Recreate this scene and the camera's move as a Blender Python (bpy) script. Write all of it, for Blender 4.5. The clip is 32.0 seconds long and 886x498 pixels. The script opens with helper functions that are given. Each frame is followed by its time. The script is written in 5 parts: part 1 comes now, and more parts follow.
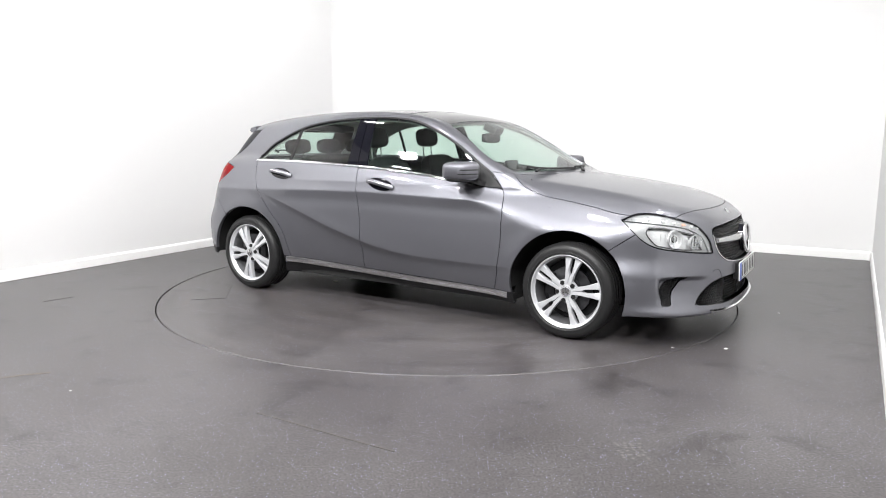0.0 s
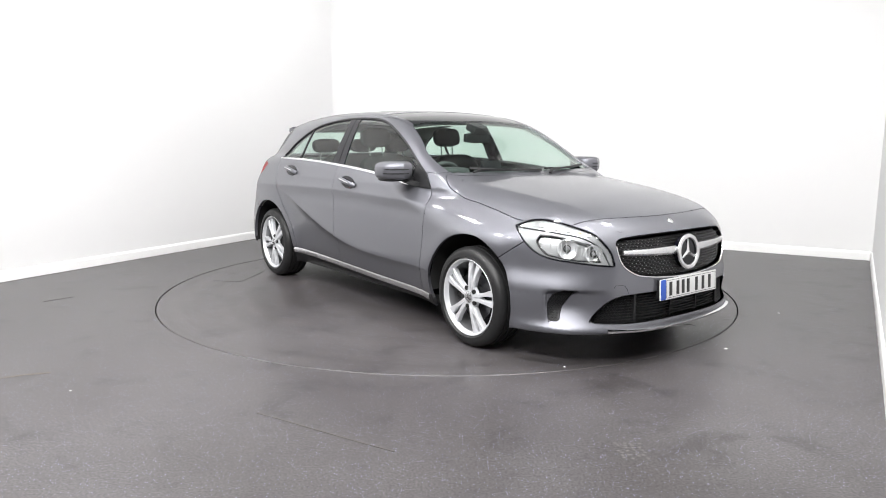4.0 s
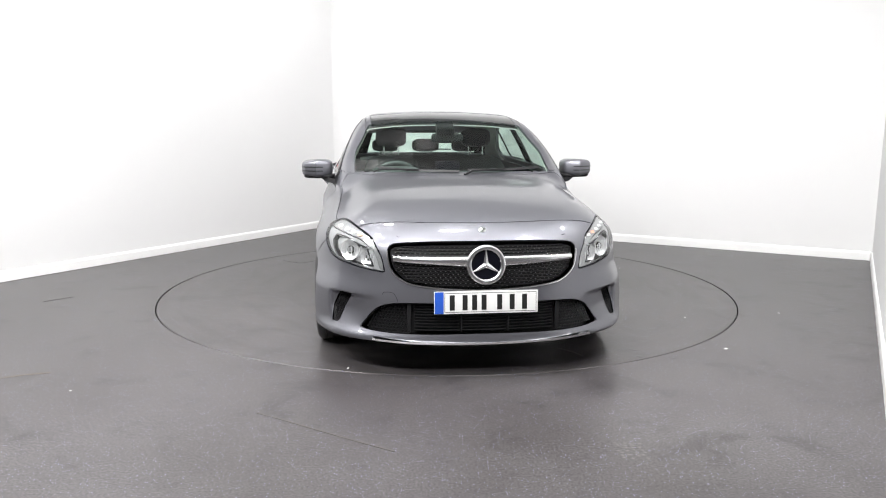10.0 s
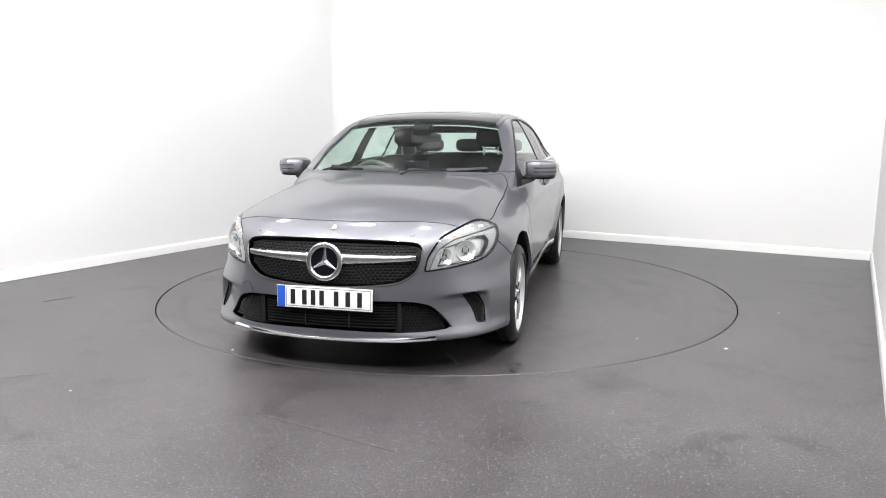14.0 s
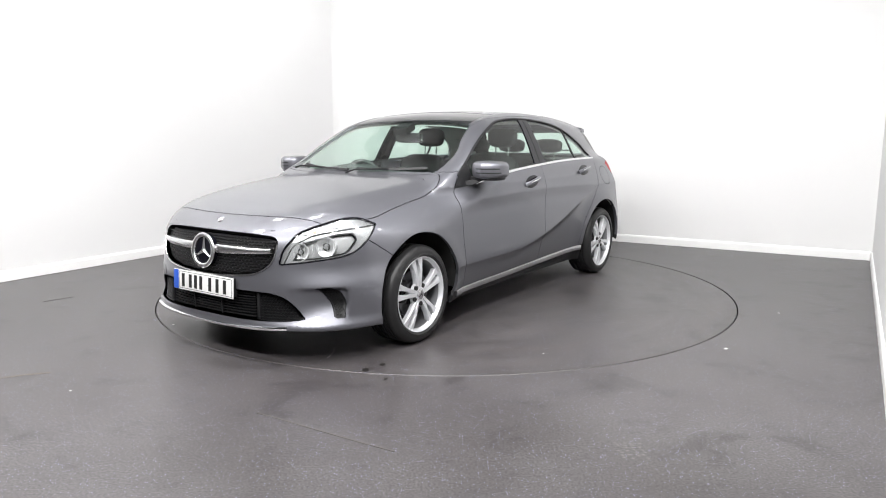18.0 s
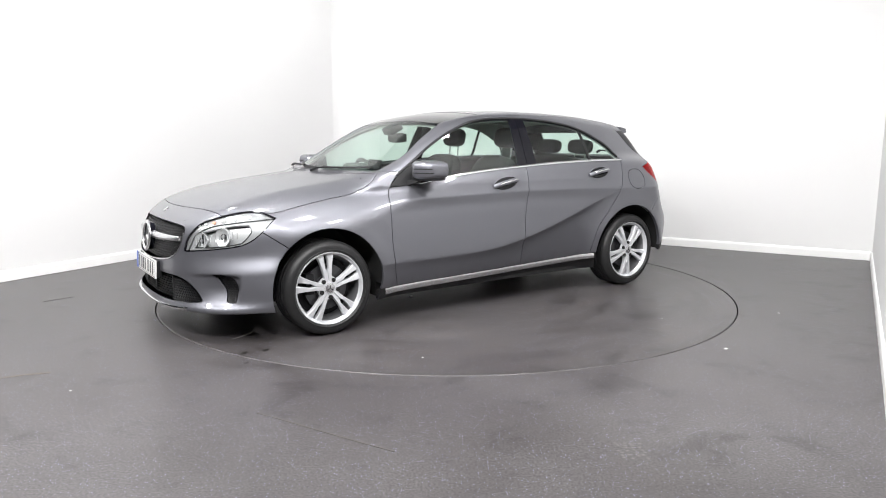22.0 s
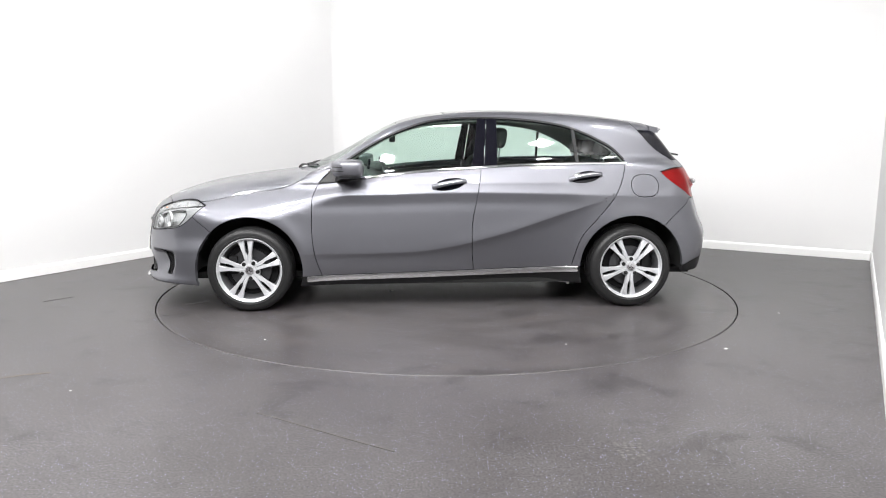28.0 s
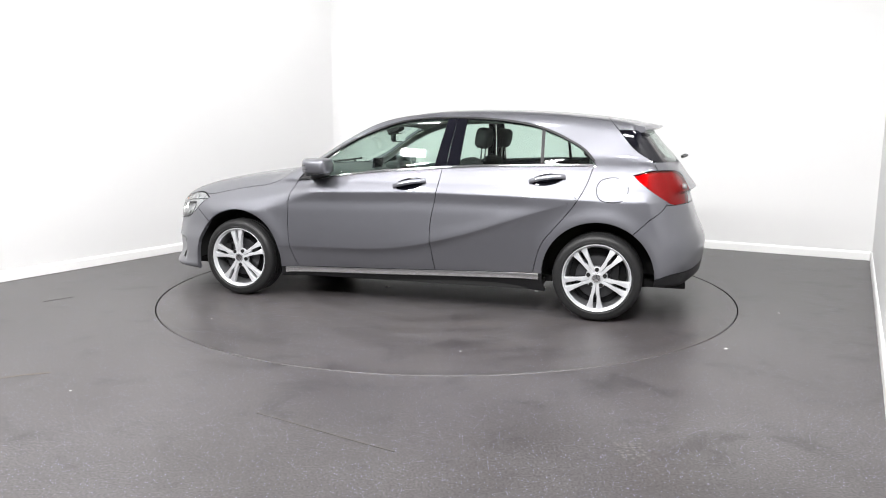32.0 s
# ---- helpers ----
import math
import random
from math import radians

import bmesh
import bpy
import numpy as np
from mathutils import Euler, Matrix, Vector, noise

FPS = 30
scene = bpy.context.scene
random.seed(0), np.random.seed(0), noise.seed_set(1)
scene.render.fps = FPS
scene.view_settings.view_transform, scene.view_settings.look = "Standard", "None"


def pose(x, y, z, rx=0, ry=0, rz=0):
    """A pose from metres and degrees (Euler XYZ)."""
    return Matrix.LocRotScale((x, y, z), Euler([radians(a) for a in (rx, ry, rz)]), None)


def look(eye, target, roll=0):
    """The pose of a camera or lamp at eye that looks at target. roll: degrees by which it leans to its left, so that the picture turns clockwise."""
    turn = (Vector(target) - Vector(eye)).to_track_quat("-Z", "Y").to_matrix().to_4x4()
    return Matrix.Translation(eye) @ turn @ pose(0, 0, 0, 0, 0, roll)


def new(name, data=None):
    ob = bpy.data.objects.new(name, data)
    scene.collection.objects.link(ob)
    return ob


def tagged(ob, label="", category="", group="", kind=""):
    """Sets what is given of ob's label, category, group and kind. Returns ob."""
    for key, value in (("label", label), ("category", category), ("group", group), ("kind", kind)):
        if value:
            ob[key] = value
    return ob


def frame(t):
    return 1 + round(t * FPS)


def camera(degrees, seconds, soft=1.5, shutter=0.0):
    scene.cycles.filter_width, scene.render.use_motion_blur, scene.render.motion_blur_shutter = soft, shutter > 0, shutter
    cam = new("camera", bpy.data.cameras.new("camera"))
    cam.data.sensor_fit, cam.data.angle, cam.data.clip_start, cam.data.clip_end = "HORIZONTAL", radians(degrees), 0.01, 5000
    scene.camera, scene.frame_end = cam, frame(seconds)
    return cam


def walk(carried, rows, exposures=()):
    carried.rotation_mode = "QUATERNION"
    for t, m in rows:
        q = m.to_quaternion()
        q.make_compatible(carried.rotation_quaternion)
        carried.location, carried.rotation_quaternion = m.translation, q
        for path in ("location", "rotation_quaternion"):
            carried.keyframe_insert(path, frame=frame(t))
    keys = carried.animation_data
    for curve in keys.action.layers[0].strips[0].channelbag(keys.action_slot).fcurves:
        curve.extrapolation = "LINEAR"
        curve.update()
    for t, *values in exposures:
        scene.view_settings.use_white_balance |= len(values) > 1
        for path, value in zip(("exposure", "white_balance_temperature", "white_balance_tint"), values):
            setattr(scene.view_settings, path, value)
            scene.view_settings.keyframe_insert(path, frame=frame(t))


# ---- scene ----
# ================= camera =================
cam = camera(63.83, 32.0, soft=1.0)
EYE = Vector((0.0, -5.741, 1.228))
AIM = Vector((-0.00457, 0.98735, -0.15845))
walk(cam, [(0.0, look(EYE, EYE + AIM, 0.09)), (32.0, look(EYE, EYE + AIM, 0.09))])

# ================= light =================
world = bpy.data.worlds.new("world")
world.use_nodes = True
world.node_tree.nodes["Background"].inputs[0].default_value = (0.9, 0.95, 1.0, 1)
world.node_tree.nodes["Background"].inputs[1].default_value = 0.05
scene.world = world
scene.view_settings.exposure = 0.0

ROOM_TURN = -29.6                      # the room stands askew to the camera
CORNER = Vector((-1.307, 4.377, 0))     # far corner of the room
ROOM_W, ROOM_H = 6.36, 4.1
ROOM = Matrix.Translation(CORNER) @ pose(0, 0, 0, 0, 0, ROOM_TURN)   # x along the far wall, -y towards the camera
LAMP_POWER = 43.0

# ================= materials =================
def rgb(c):
    return (c[0], c[1], c[2], 1.0)


def material(name, base, rough=0.5, metal=0.0, coat=0.0, spec=0.5, vary=0.0, vary_scale=8.0, bump=0.0, bump_scale=60.0,
             rough_vary=0.0, emit=None, emit_strength=0.0):
    m = bpy.data.materials.new(name)
    m.use_nodes = True
    nt = m.node_tree
    b = nt.nodes["Principled BSDF"]
    b.inputs["Base Color"].default_value = rgb(base)
    b.inputs["Roughness"].default_value = rough
    b.inputs["Metallic"].default_value = metal
    b.inputs["Coat Weight"].default_value = coat
    b.inputs["Coat Roughness"].default_value = 0.04
    b.inputs["Specular IOR Level"].default_value = spec
    if emit:
        b.inputs["Emission Color"].default_value = rgb(emit)
        b.inputs["Emission Strength"].default_value = emit_strength
    if vary or bump or rough_vary:
        tc = nt.nodes.new("ShaderNodeTexCoord")
        n1 = nt.nodes.new("ShaderNodeTexNoise")
        n1.inputs["Scale"].default_value = vary_scale
        n1.inputs["Detail"].default_value = 6
        nt.links.new(tc.outputs["Object"], n1.inputs["Vector"])
        if vary:
            mix = nt.nodes.new("ShaderNodeMix")
            mix.data_type = "RGBA"
            mix.inputs["A"].default_value = rgb([c * (1 - vary) for c in base])
            mix.inputs["B"].default_value = rgb([min(1, c * (1 + vary)) for c in base])
            nt.links.new(n1.outputs["Fac"], mix.inputs["Factor"])
            nt.links.new(mix.outputs["Result"], b.inputs["Base Color"])
        if rough_vary:
            mr = nt.nodes.new("ShaderNodeMapRange")
            mr.inputs["To Min"].default_value = max(0.02, rough - rough_vary)
            mr.inputs["To Max"].default_value = min(1, rough + rough_vary)
            nt.links.new(n1.outputs["Fac"], mr.inputs["Value"])
            nt.links.new(mr.outputs["Result"], b.inputs["Roughness"])
        if bump:
            n2 = nt.nodes.new("ShaderNodeTexNoise")
            n2.inputs["Scale"].default_value = bump_scale
            n2.inputs["Detail"].default_value = 4
            nt.links.new(tc.outputs["Object"], n2.inputs["Vector"])
            bp = nt.nodes.new("ShaderNodeBump")
            bp.inputs["Strength"].default_value = bump
            bp.inputs["Distance"].default_value = 0.002
            nt.links.new(n2.outputs["Fac"], bp.inputs["Height"])
            nt.links.new(bp.outputs["Normal"], b.inputs["Normal"])
    return m


def metallic_paint():
    m = material("mountain grey metallic paint", (0.172, 0.174, 0.194), rough=0.42, metal=0.78, coat=0.75)
    nt = m.node_tree
    b = nt.nodes["Principled BSDF"]
    tc = nt.nodes.new("ShaderNodeTexCoord")
    v = nt.nodes.new("ShaderNodeTexVoronoi")
    v.inputs["Scale"].default_value = 900
    nt.links.new(tc.outputs["Object"], v.inputs["Vector"])
    mr = nt.nodes.new("ShaderNodeMapRange")
    mr.inputs["To Min"].default_value = 0.37
    mr.inputs["To Max"].default_value = 0.47
    nt.links.new(v.outputs["Distance"], mr.inputs["Value"])
    nt.links.new(mr.outputs["Result"], b.inputs["Roughness"])
    return m


def glass(name, tint, gloss=0.06):
    m = bpy.data.materials.new(name)
    m.use_nodes = True
    nt = m.node_tree
    nt.nodes.remove(nt.nodes["Principled BSDF"])
    out = nt.nodes["Material Output"]
    tr = nt.nodes.new("ShaderNodeBsdfTransparent")
    tr.inputs["Color"].default_value = rgb(tint)
    gl = nt.nodes.new("ShaderNodeBsdfGlossy")
    gl.inputs["Roughness"].default_value = 0.01
    fr = nt.nodes.new("ShaderNodeLayerWeight")
    fr.inputs["Blend"].default_value = 0.5
    sharp = nt.nodes.new("ShaderNodeMath")
    sharp.operation = "POWER"
    sharp.inputs[1].default_value = 5.0
    mul = nt.nodes.new("ShaderNodeMath")
    mul.operation = "MULTIPLY_ADD"
    mul.inputs[1].default_value = 0.9
    mul.inputs[2].default_value = gloss
    mix = nt.nodes.new("ShaderNodeMixShader")
    nt.links.new(fr.outputs["Facing"], sharp.inputs[0])
    nt.links.new(sharp.outputs[0], mul.inputs[0])
    nt.links.new(mul.outputs[0], mix.inputs[0])
    nt.links.new(tr.outputs[0], mix.inputs[1])
    nt.links.new(gl.outputs[0], mix.inputs[2])
    nt.links.new(mix.outputs[0], out.inputs[0])
    return m


def safety_floor(name, seed, rings=0.0):
    """Grey vinyl safety floor: soft stains, fine grain and bright mineral flecks."""
    m = material(name, (0.062, 0.06, 0.058), rough=0.42, spec=0.5)
    nt = m.node_tree
    b = nt.nodes["Principled BSDF"]
    tc = nt.nodes.new("ShaderNodeTexCoord")
    off = nt.nodes.new("ShaderNodeVectorMath")
    off.operation = "ADD"
    off.inputs[1].default_value = (seed, seed * 2, 0)
    nt.links.new(tc.outputs["Object"], off.inputs[0])
    big = nt.nodes.new("ShaderNodeTexNoise")
    big.inputs["Scale"].default_value = 0.9
    big.inputs["Detail"].default_value = 5
    big.inputs["Roughness"].default_value = 0.65
    fine = nt.nodes.new("ShaderNodeTexNoise")
    fine.inputs["Scale"].default_value = 110
    fine.inputs["Detail"].default_value = 2
    fleck = nt.nodes.new("ShaderNodeTexVoronoi")
    fleck.inputs["Scale"].default_value = 98
    for n in (big, fine, fleck):
        nt.links.new(off.outputs[0], n.inputs["Vector"])
    r1 = nt.nodes.new("ShaderNodeValToRGB")
    r1.color_ramp.elements[0].position, r1.color_ramp.elements[1].position = 0.36, 0.64
    r1.color_ramp.elements[0].color = (0.053, 0.048, 0.047, 1)
    r1.color_ramp.elements[1].color = (0.080, 0.075, 0.074, 1)
    nt.links.new(big.outputs["Fac"], r1.inputs["Fac"])
    r2 = nt.nodes.new("ShaderNodeValToRGB")
    r2.color_ramp.elements[0].position, r2.color_ramp.elements[1].position = 0.3, 0.75
    r2.color_ramp.elements[0].color = (0.46, 0.46, 0.47, 1)
    r2.color_ramp.elements[1].color = (1.66, 1.66, 1.72, 1)
    nt.links.new(fine.outputs["Fac"], r2.inputs["Fac"])
    mul = nt.nodes.new("ShaderNodeMix")
    mul.data_type, mul.blend_type = "RGBA", "MULTIPLY"
    mul.inputs["Factor"].default_value = 1
    nt.links.new(r1.outputs["Color"], mul.inputs["A"])
    nt.links.new(r2.outputs["Color"], mul.inputs["B"])
    near = nt.nodes.new("ShaderNodeMath")
    near.operation = "LESS_THAN"
    near.inputs[1].default_value = 0.15
    nt.links.new(fleck.outputs["Distance"], near.inputs[0])
    pick = nt.nodes.new("ShaderNodeMath")
    pick.operation = "GREATER_THAN"
    pick.inputs[1].default_value = 0.5
    sep = nt.nodes.new("ShaderNodeSeparateColor")
    nt.links.new(fleck.outputs["Color"], sep.inputs["Color"])
    nt.links.new(sep.outputs[0], pick.inputs[0])
    both = nt.nodes.new("ShaderNodeMath")
    both.operation = "MULTIPLY"
    nt.links.new(near.outputs[0], both.inputs[0])
    nt.links.new(pick.outputs[0], both.inputs[1])
    fl = nt.nodes.new("ShaderNodeMix")
    fl.data_type = "RGBA"
    # mineral flecks, with their sparkle painted in as a bright blue-white
    fl.inputs["B"].default_value = (0.46, 0.48, 0.74, 1)
    nt.links.new(both.outputs[0], fl.inputs["Factor"])
    nt.links.new(mul.outputs["Result"], fl.inputs["A"])
    smudge = nt.nodes.new("ShaderNodeTexNoise")
    smudge.inputs["Scale"].default_value = 3.2
    smudge.inputs["Detail"].default_value = 9
    smudge.inputs["Roughness"].default_value = 0.72
    smudge.inputs["Distortion"].default_value = 0.6
    nt.links.new(off.outputs[0], smudge.inputs["Vector"])
    r3 = nt.nodes.new("ShaderNodeValToRGB")
    r3.color_ramp.elements[0].position, r3.color_ramp.elements[1].position = 0.32, 0.47
    r3.color_ramp.elements[0].color = (0.50, 0.48, 0.48, 1)
    r3.color_ramp.elements[1].color = (1, 1, 1, 1)
    e = r3.color_ramp.elements.new(0.70)
    e.color = (1.0, 0.99, 0.97, 1)
    e = r3.color_ramp.elements.new(0.80)
    e.color = (1.22, 1.16, 1.08, 1)
    nt.links.new(smudge.outputs["Fac"], r3.inputs["Fac"])
    worn = nt.nodes.new("ShaderNodeMix")
    worn.data_type, worn.blend_type = "RGBA", "MULTIPLY"
    worn.inputs["Factor"].default_value = 1
    nt.links.new(fl.outputs["Result"], worn.inputs["A"])
    nt.links.new(r3.outputs["Color"], worn.inputs["B"])
    # tyre smears: streaks that run round the middle of the turntable
    flat = nt.nodes.new("ShaderNodeSeparateXYZ")
    nt.links.new(tc.outputs["Object"], flat.inputs[0])
    far = nt.nodes.new("ShaderNodeVectorMath")
    far.operation = "LENGTH"
    nt.links.new(tc.outputs["Object"], far.inputs[0])
    ang = nt.nodes.new("ShaderNodeMath")
    ang.operation = "ARCTAN2"
    nt.links.new(flat.outputs[1], ang.inputs[0])
    nt.links.new(flat.outputs[0], ang.inputs[1])
    polar = nt.nodes.new("ShaderNodeCombineXYZ")
    nt.links.new(far.outputs["Value"], polar.inputs[0])
    nt.links.new(ang.outputs[0], polar.inputs[1])
    spread = nt.nodes.new("ShaderNodeVectorMath")
    spread.operation = "MULTIPLY"
    spread.inputs[1].default_value = (7.0, 1.6, 1.0)
    nt.links.new(polar.outputs[0], spread.inputs[0])
    smear = nt.nodes.new("ShaderNodeTexNoise")
    smear.inputs["Scale"].default_value = 1.0
    smear.inputs["Detail"].default_value = 8
    smear.inputs["Roughness"].default_value = 0.68
    nt.links.new(spread.outputs[0], smear.inputs["Vector"])
    r4 = nt.nodes.new("ShaderNodeValToRGB")
    r4.color_ramp.elements[0].position, r4.color_ramp.elements[1].position = 0.30, 0.52
    r4.color_ramp.elements[0].color = (0.62, 0.58, 0.55, 1)
    r4.color_ramp.elements[1].color = (1, 1, 1, 1)
    e = r4.color_ramp.elements.new(0.72)
    e.color = (1.16, 1.09, 1.02, 1)
    nt.links.new(smear.outputs["Fac"], r4.inputs["Fac"])
    smeared = nt.nodes.new("ShaderNodeMix")
    smeared.data_type, smeared.blend_type = "RGBA", "MULTIPLY"
    smeared.inputs["Factor"].default_value = rings
    nt.links.new(worn.outputs["Result"], smeared.inputs["A"])
    nt.links.new(r4.outputs["Color"], smeared.inputs["B"])
    nt.links.new(smeared.outputs["Result"], b.inputs["Base Color"])
    rr = nt.nodes.new("ShaderNodeMapRange")
    rr.inputs["To Min"].default_value, rr.inputs["To Max"].default_value = 0.30, 0.46
    nt.links.new(big.outputs["Fac"], rr.inputs["Value"])
    nt.links.new(rr.outputs["Result"], b.inputs["Roughness"])
    bp = nt.nodes.new("ShaderNodeBump")
    bp.inputs["Strength"].default_value = 0.25
    bp.inputs["Distance"].default_value = 0.001
    nt.links.new(fine.outputs["Fac"], bp.inputs["Height"])
    nt.links.new(bp.outputs["Normal"], b.inputs["Normal"])
    return m


WALL = material("white wall paint", (0.75, 0.75, 0.748), rough=0.75, vary=0.012, vary_scale=1.2, bump=0.05, bump_scale=180)
HALLWALL = material("mid grey hall wall paint", (0.46, 0.46, 0.47), rough=0.8, vary=0.06, vary_scale=1.5)
CEIL = material("dark grey ceiling paint", (0.32, 0.32, 0.325), rough=0.9, vary=0.02, vary_scale=2)
SKIRT = material("white skirting gloss paint", (0.86, 0.86, 0.85), rough=0.35, vary=0.02, vary_scale=5)
FLOOR = safety_floor("grey safety vinyl floor", 0.0)
DISC = safety_floor("grey safety vinyl turntable", 3.7, 0.85)
PIT = material("dark steel pit", (0.02, 0.02, 0.02), rough=0.8)
PAINT = metallic_paint()
GLASS = glass("green tinted safety glass", (0.78, 0.90, 0.84), 0.075)
LENS = glass("clear lamp lens", (0.95, 0.96, 0.96), 0.08)
REDLENS = glass("red lamp lens", (0.78, 0.012, 0.026), 0.03)
BLACK = material("satin black plastic", (0.011, 0.011, 0.012), rough=0.45, spec=0.32, vary=0.15, bump=0.15, bump_scale=400)
GLOSSBLACK = material("gloss black trim", (0.004, 0.004, 0.007), rough=0.05, spec=0.35)
CHROME = material("bright chrome", (0.86, 0.87, 0.88), rough=0.08, metal=1.0)
SATIN = material("satin silver trim", (0.72, 0.72, 0.73), rough=0.26, metal=1.0)
ALLOY = material("silver alloy paint", (0.66, 0.67, 0.69), rough=0.38, metal=0.42, coat=0.4, vary=0.04, vary_scale=60)
# darker copy of the alloy: the barrel's shade is put into its colour
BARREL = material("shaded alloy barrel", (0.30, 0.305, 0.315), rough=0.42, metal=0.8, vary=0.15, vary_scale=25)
RUBBER = material("black tyre rubber", (0.018, 0.018, 0.0185), rough=0.42, spec=0.3, vary=0.2, vary_scale=30, bump=0.2, bump_scale=150)
STEEL = material("brushed brake steel", (0.10, 0.10, 0.105), rough=0.45, metal=1.0, vary=0.1, vary_scale=40)
IRON = material("dark cast iron", (0.012, 0.012, 0.013), rough=0.6, metal=0.6, vary=0.2)
UNDER = material("black underbody coating", (0.012, 0.012, 0.012), rough=0.85, vary=0.3)
FABRIC = material("black seat fabric", (0.020, 0.021, 0.022), rough=0.9, vary=0.25, vary_scale=40)
TRIM = material("dark grey cabin plastic", (0.07, 0.072, 0.074), rough=0.55, vary=0.1)
LINER = material("light grey headliner cloth", (0.55, 0.56, 0.54), rough=0.95, vary=0.05, vary_scale=40)
PLATE = material("white reflective plate", (0.70, 0.70, 0.69), rough=0.3)
BLUE = material("blue plate band", (0.02, 0.085, 0.45), rough=0.3)
INK = material("black plate lettering", (0.012, 0.012, 0.012), rough=0.4)
AMBER = material("amber indicator bulb", (0.85, 0.42, 0.28), rough=0.3)
REFLECT = material("lamp reflector chrome", (0.90, 0.905, 0.91), rough=0.28, metal=0.65)
LAMPGREY = material("silver lamp housing", (0.33, 0.335, 0.34), rough=0.38, metal=0.2, vary=0.06)
ROOFGLASS = material("dark tinted roof glass", (0.012, 0.013, 0.014), rough=0.06, spec=0.5)
MIRROR = material("mirror glass", (0.9, 0.9, 0.9), rough=0.01, metal=1.0)
PAPER = material("white paper scrap", (0.8, 0.8, 0.78), rough=0.8, vary=0.05)
FAINT = material("faint pale floor wear", (0.085, 0.079, 0.074), rough=0.5, vary=0.3, vary_scale=30)
SPOT = material("dark oil spot", (0.016, 0.015, 0.014), rough=0.3)
PALEDAB = material("pale worn dab", (0.13, 0.125, 0.12), rough=0.5, vary=0.4, vary_scale=60)
SCUFF = material("dark scuff line", (0.045, 0.042, 0.04), rough=0.6)
BROW = material("pale lamp brow", (0.40, 0.405, 0.41), rough=0.28, metal=0.6, vary=0.25, vary_scale=70, bump=0.35, bump_scale=90)
SCRATCH = material("pale grey scratch", (0.24, 0.235, 0.23), rough=0.7)
STAIN = material("pale brown scuff", (0.17, 0.145, 0.12), rough=0.6, vary=0.3, vary_scale=20)


# ================= mesh helpers =================
def part(name, bm, mat, parent=None, label="", smooth=True):
    me = bpy.data.meshes.new(name)
    bm.to_mesh(me)
    bm.free()
    me.materials.append(mat)
    if smooth:
        me.polygons.foreach_set("use_smooth", [True] * len(me.polygons))
        me.set_sharp_from_angle(angle=radians(38))
    ob = new(name, me)
    ob.parent = parent
    if label:
        tagged(ob, label)
    return ob


def mesh_part(name, verts, faces, mat, parent=None, label="", normals=None, smooth=True):
    me = bpy.data.meshes.new(name)
    me.from_pydata([tuple(v) for v in verts], [], [tuple(int(i) for i in f) for f in faces])
    me.materials.append(mat)
    if smooth:
        me.polygons.foreach_set("use_smooth", [True] * len(me.polygons))
    if normals is not None:
        me.normals_split_custom_set_from_vertices([tuple(n) for n in normals])
    ob = new(name, me)
    ob.parent = parent
    if label:
        tagged(ob, label)
    return ob


def box(bm, c, s, bevel=0.0, turn=None, seg=2):
    m = Matrix.Translation(c) @ (turn or Matrix()) @ Matrix.Diagonal((*s, 1))
    made = bmesh.ops.create_cube(bm, size=1, matrix=m)["verts"]
    if bevel:
        edges = list({e for v in made for e in v.link_edges})
        bmesh.ops.bevel(bm, geom=edges, offset=bevel, segments=seg, affect="EDGES", profile=0.7)
    return bm


def cyl(bm, a, b, r, r2=None, seg=20, caps=True):
    a, b = Vector(a), Vector(b)
    q = (b - a).to_track_quat("Z", "Y").to_matrix().to_4x4()
    bmesh.ops.create_cone(bm, cap_ends=caps, segments=seg, radius1=r, radius2=r if r2 is None else r2, depth=(b - a).length,
                          matrix=Matrix.Translation((a + b) / 2) @ q)
    return bm


def lathe(bm, profile, seg=64, m=None, closed=False):
    """Turns a profile of (radius, height) about the z axis, which m then places."""
    rings = []
    for i in range(seg):
        a = 2 * math.pi * i / seg
        rings.append([bm.verts.new((m or Matrix()) @ Vector((r * math.cos(a), r * math.sin(a), h))) for r, h in profile])
    n = len(profile)
    for i in range(seg):
        p, q = rings[i], rings[(i + 1) % seg]
        for j in range(n if closed else n - 1):
            k = (j + 1) % n
            bm.faces.new((p[j], q[j], q[k], p[k]))
    return bm


def sweep(bm, pts, section, ups=None, closed=False):
    """A bar along pts: section points are (sideways, up) offsets."""
    pts = [Vector(p) for p in pts]
    rings = []
    for i, p in enumerate(pts):
        a, b = pts[max(i - 1, 0)], pts[min(i + 1, len(pts) - 1)]
        d = (b - a).normalized()
        u = Vector(ups[i]) if ups is not None else Vector((0, 0, 1))
        s = d.cross(u).normalized()
        u = s.cross(d).normalized()
        rings.append([bm.verts.new(p + s * x + u * y) for x, y in section])
    n = len(section)
    for i in range(len(rings) - 1):
        for j in range(n):
            bm.faces.new((rings[i][j], rings[i][(j + 1) % n], rings[i + 1][(j + 1) % n], rings[i + 1][j]))
    bm.faces.new(rings[0][::-1])
    bm.faces.new(rings[-1])
    return bm


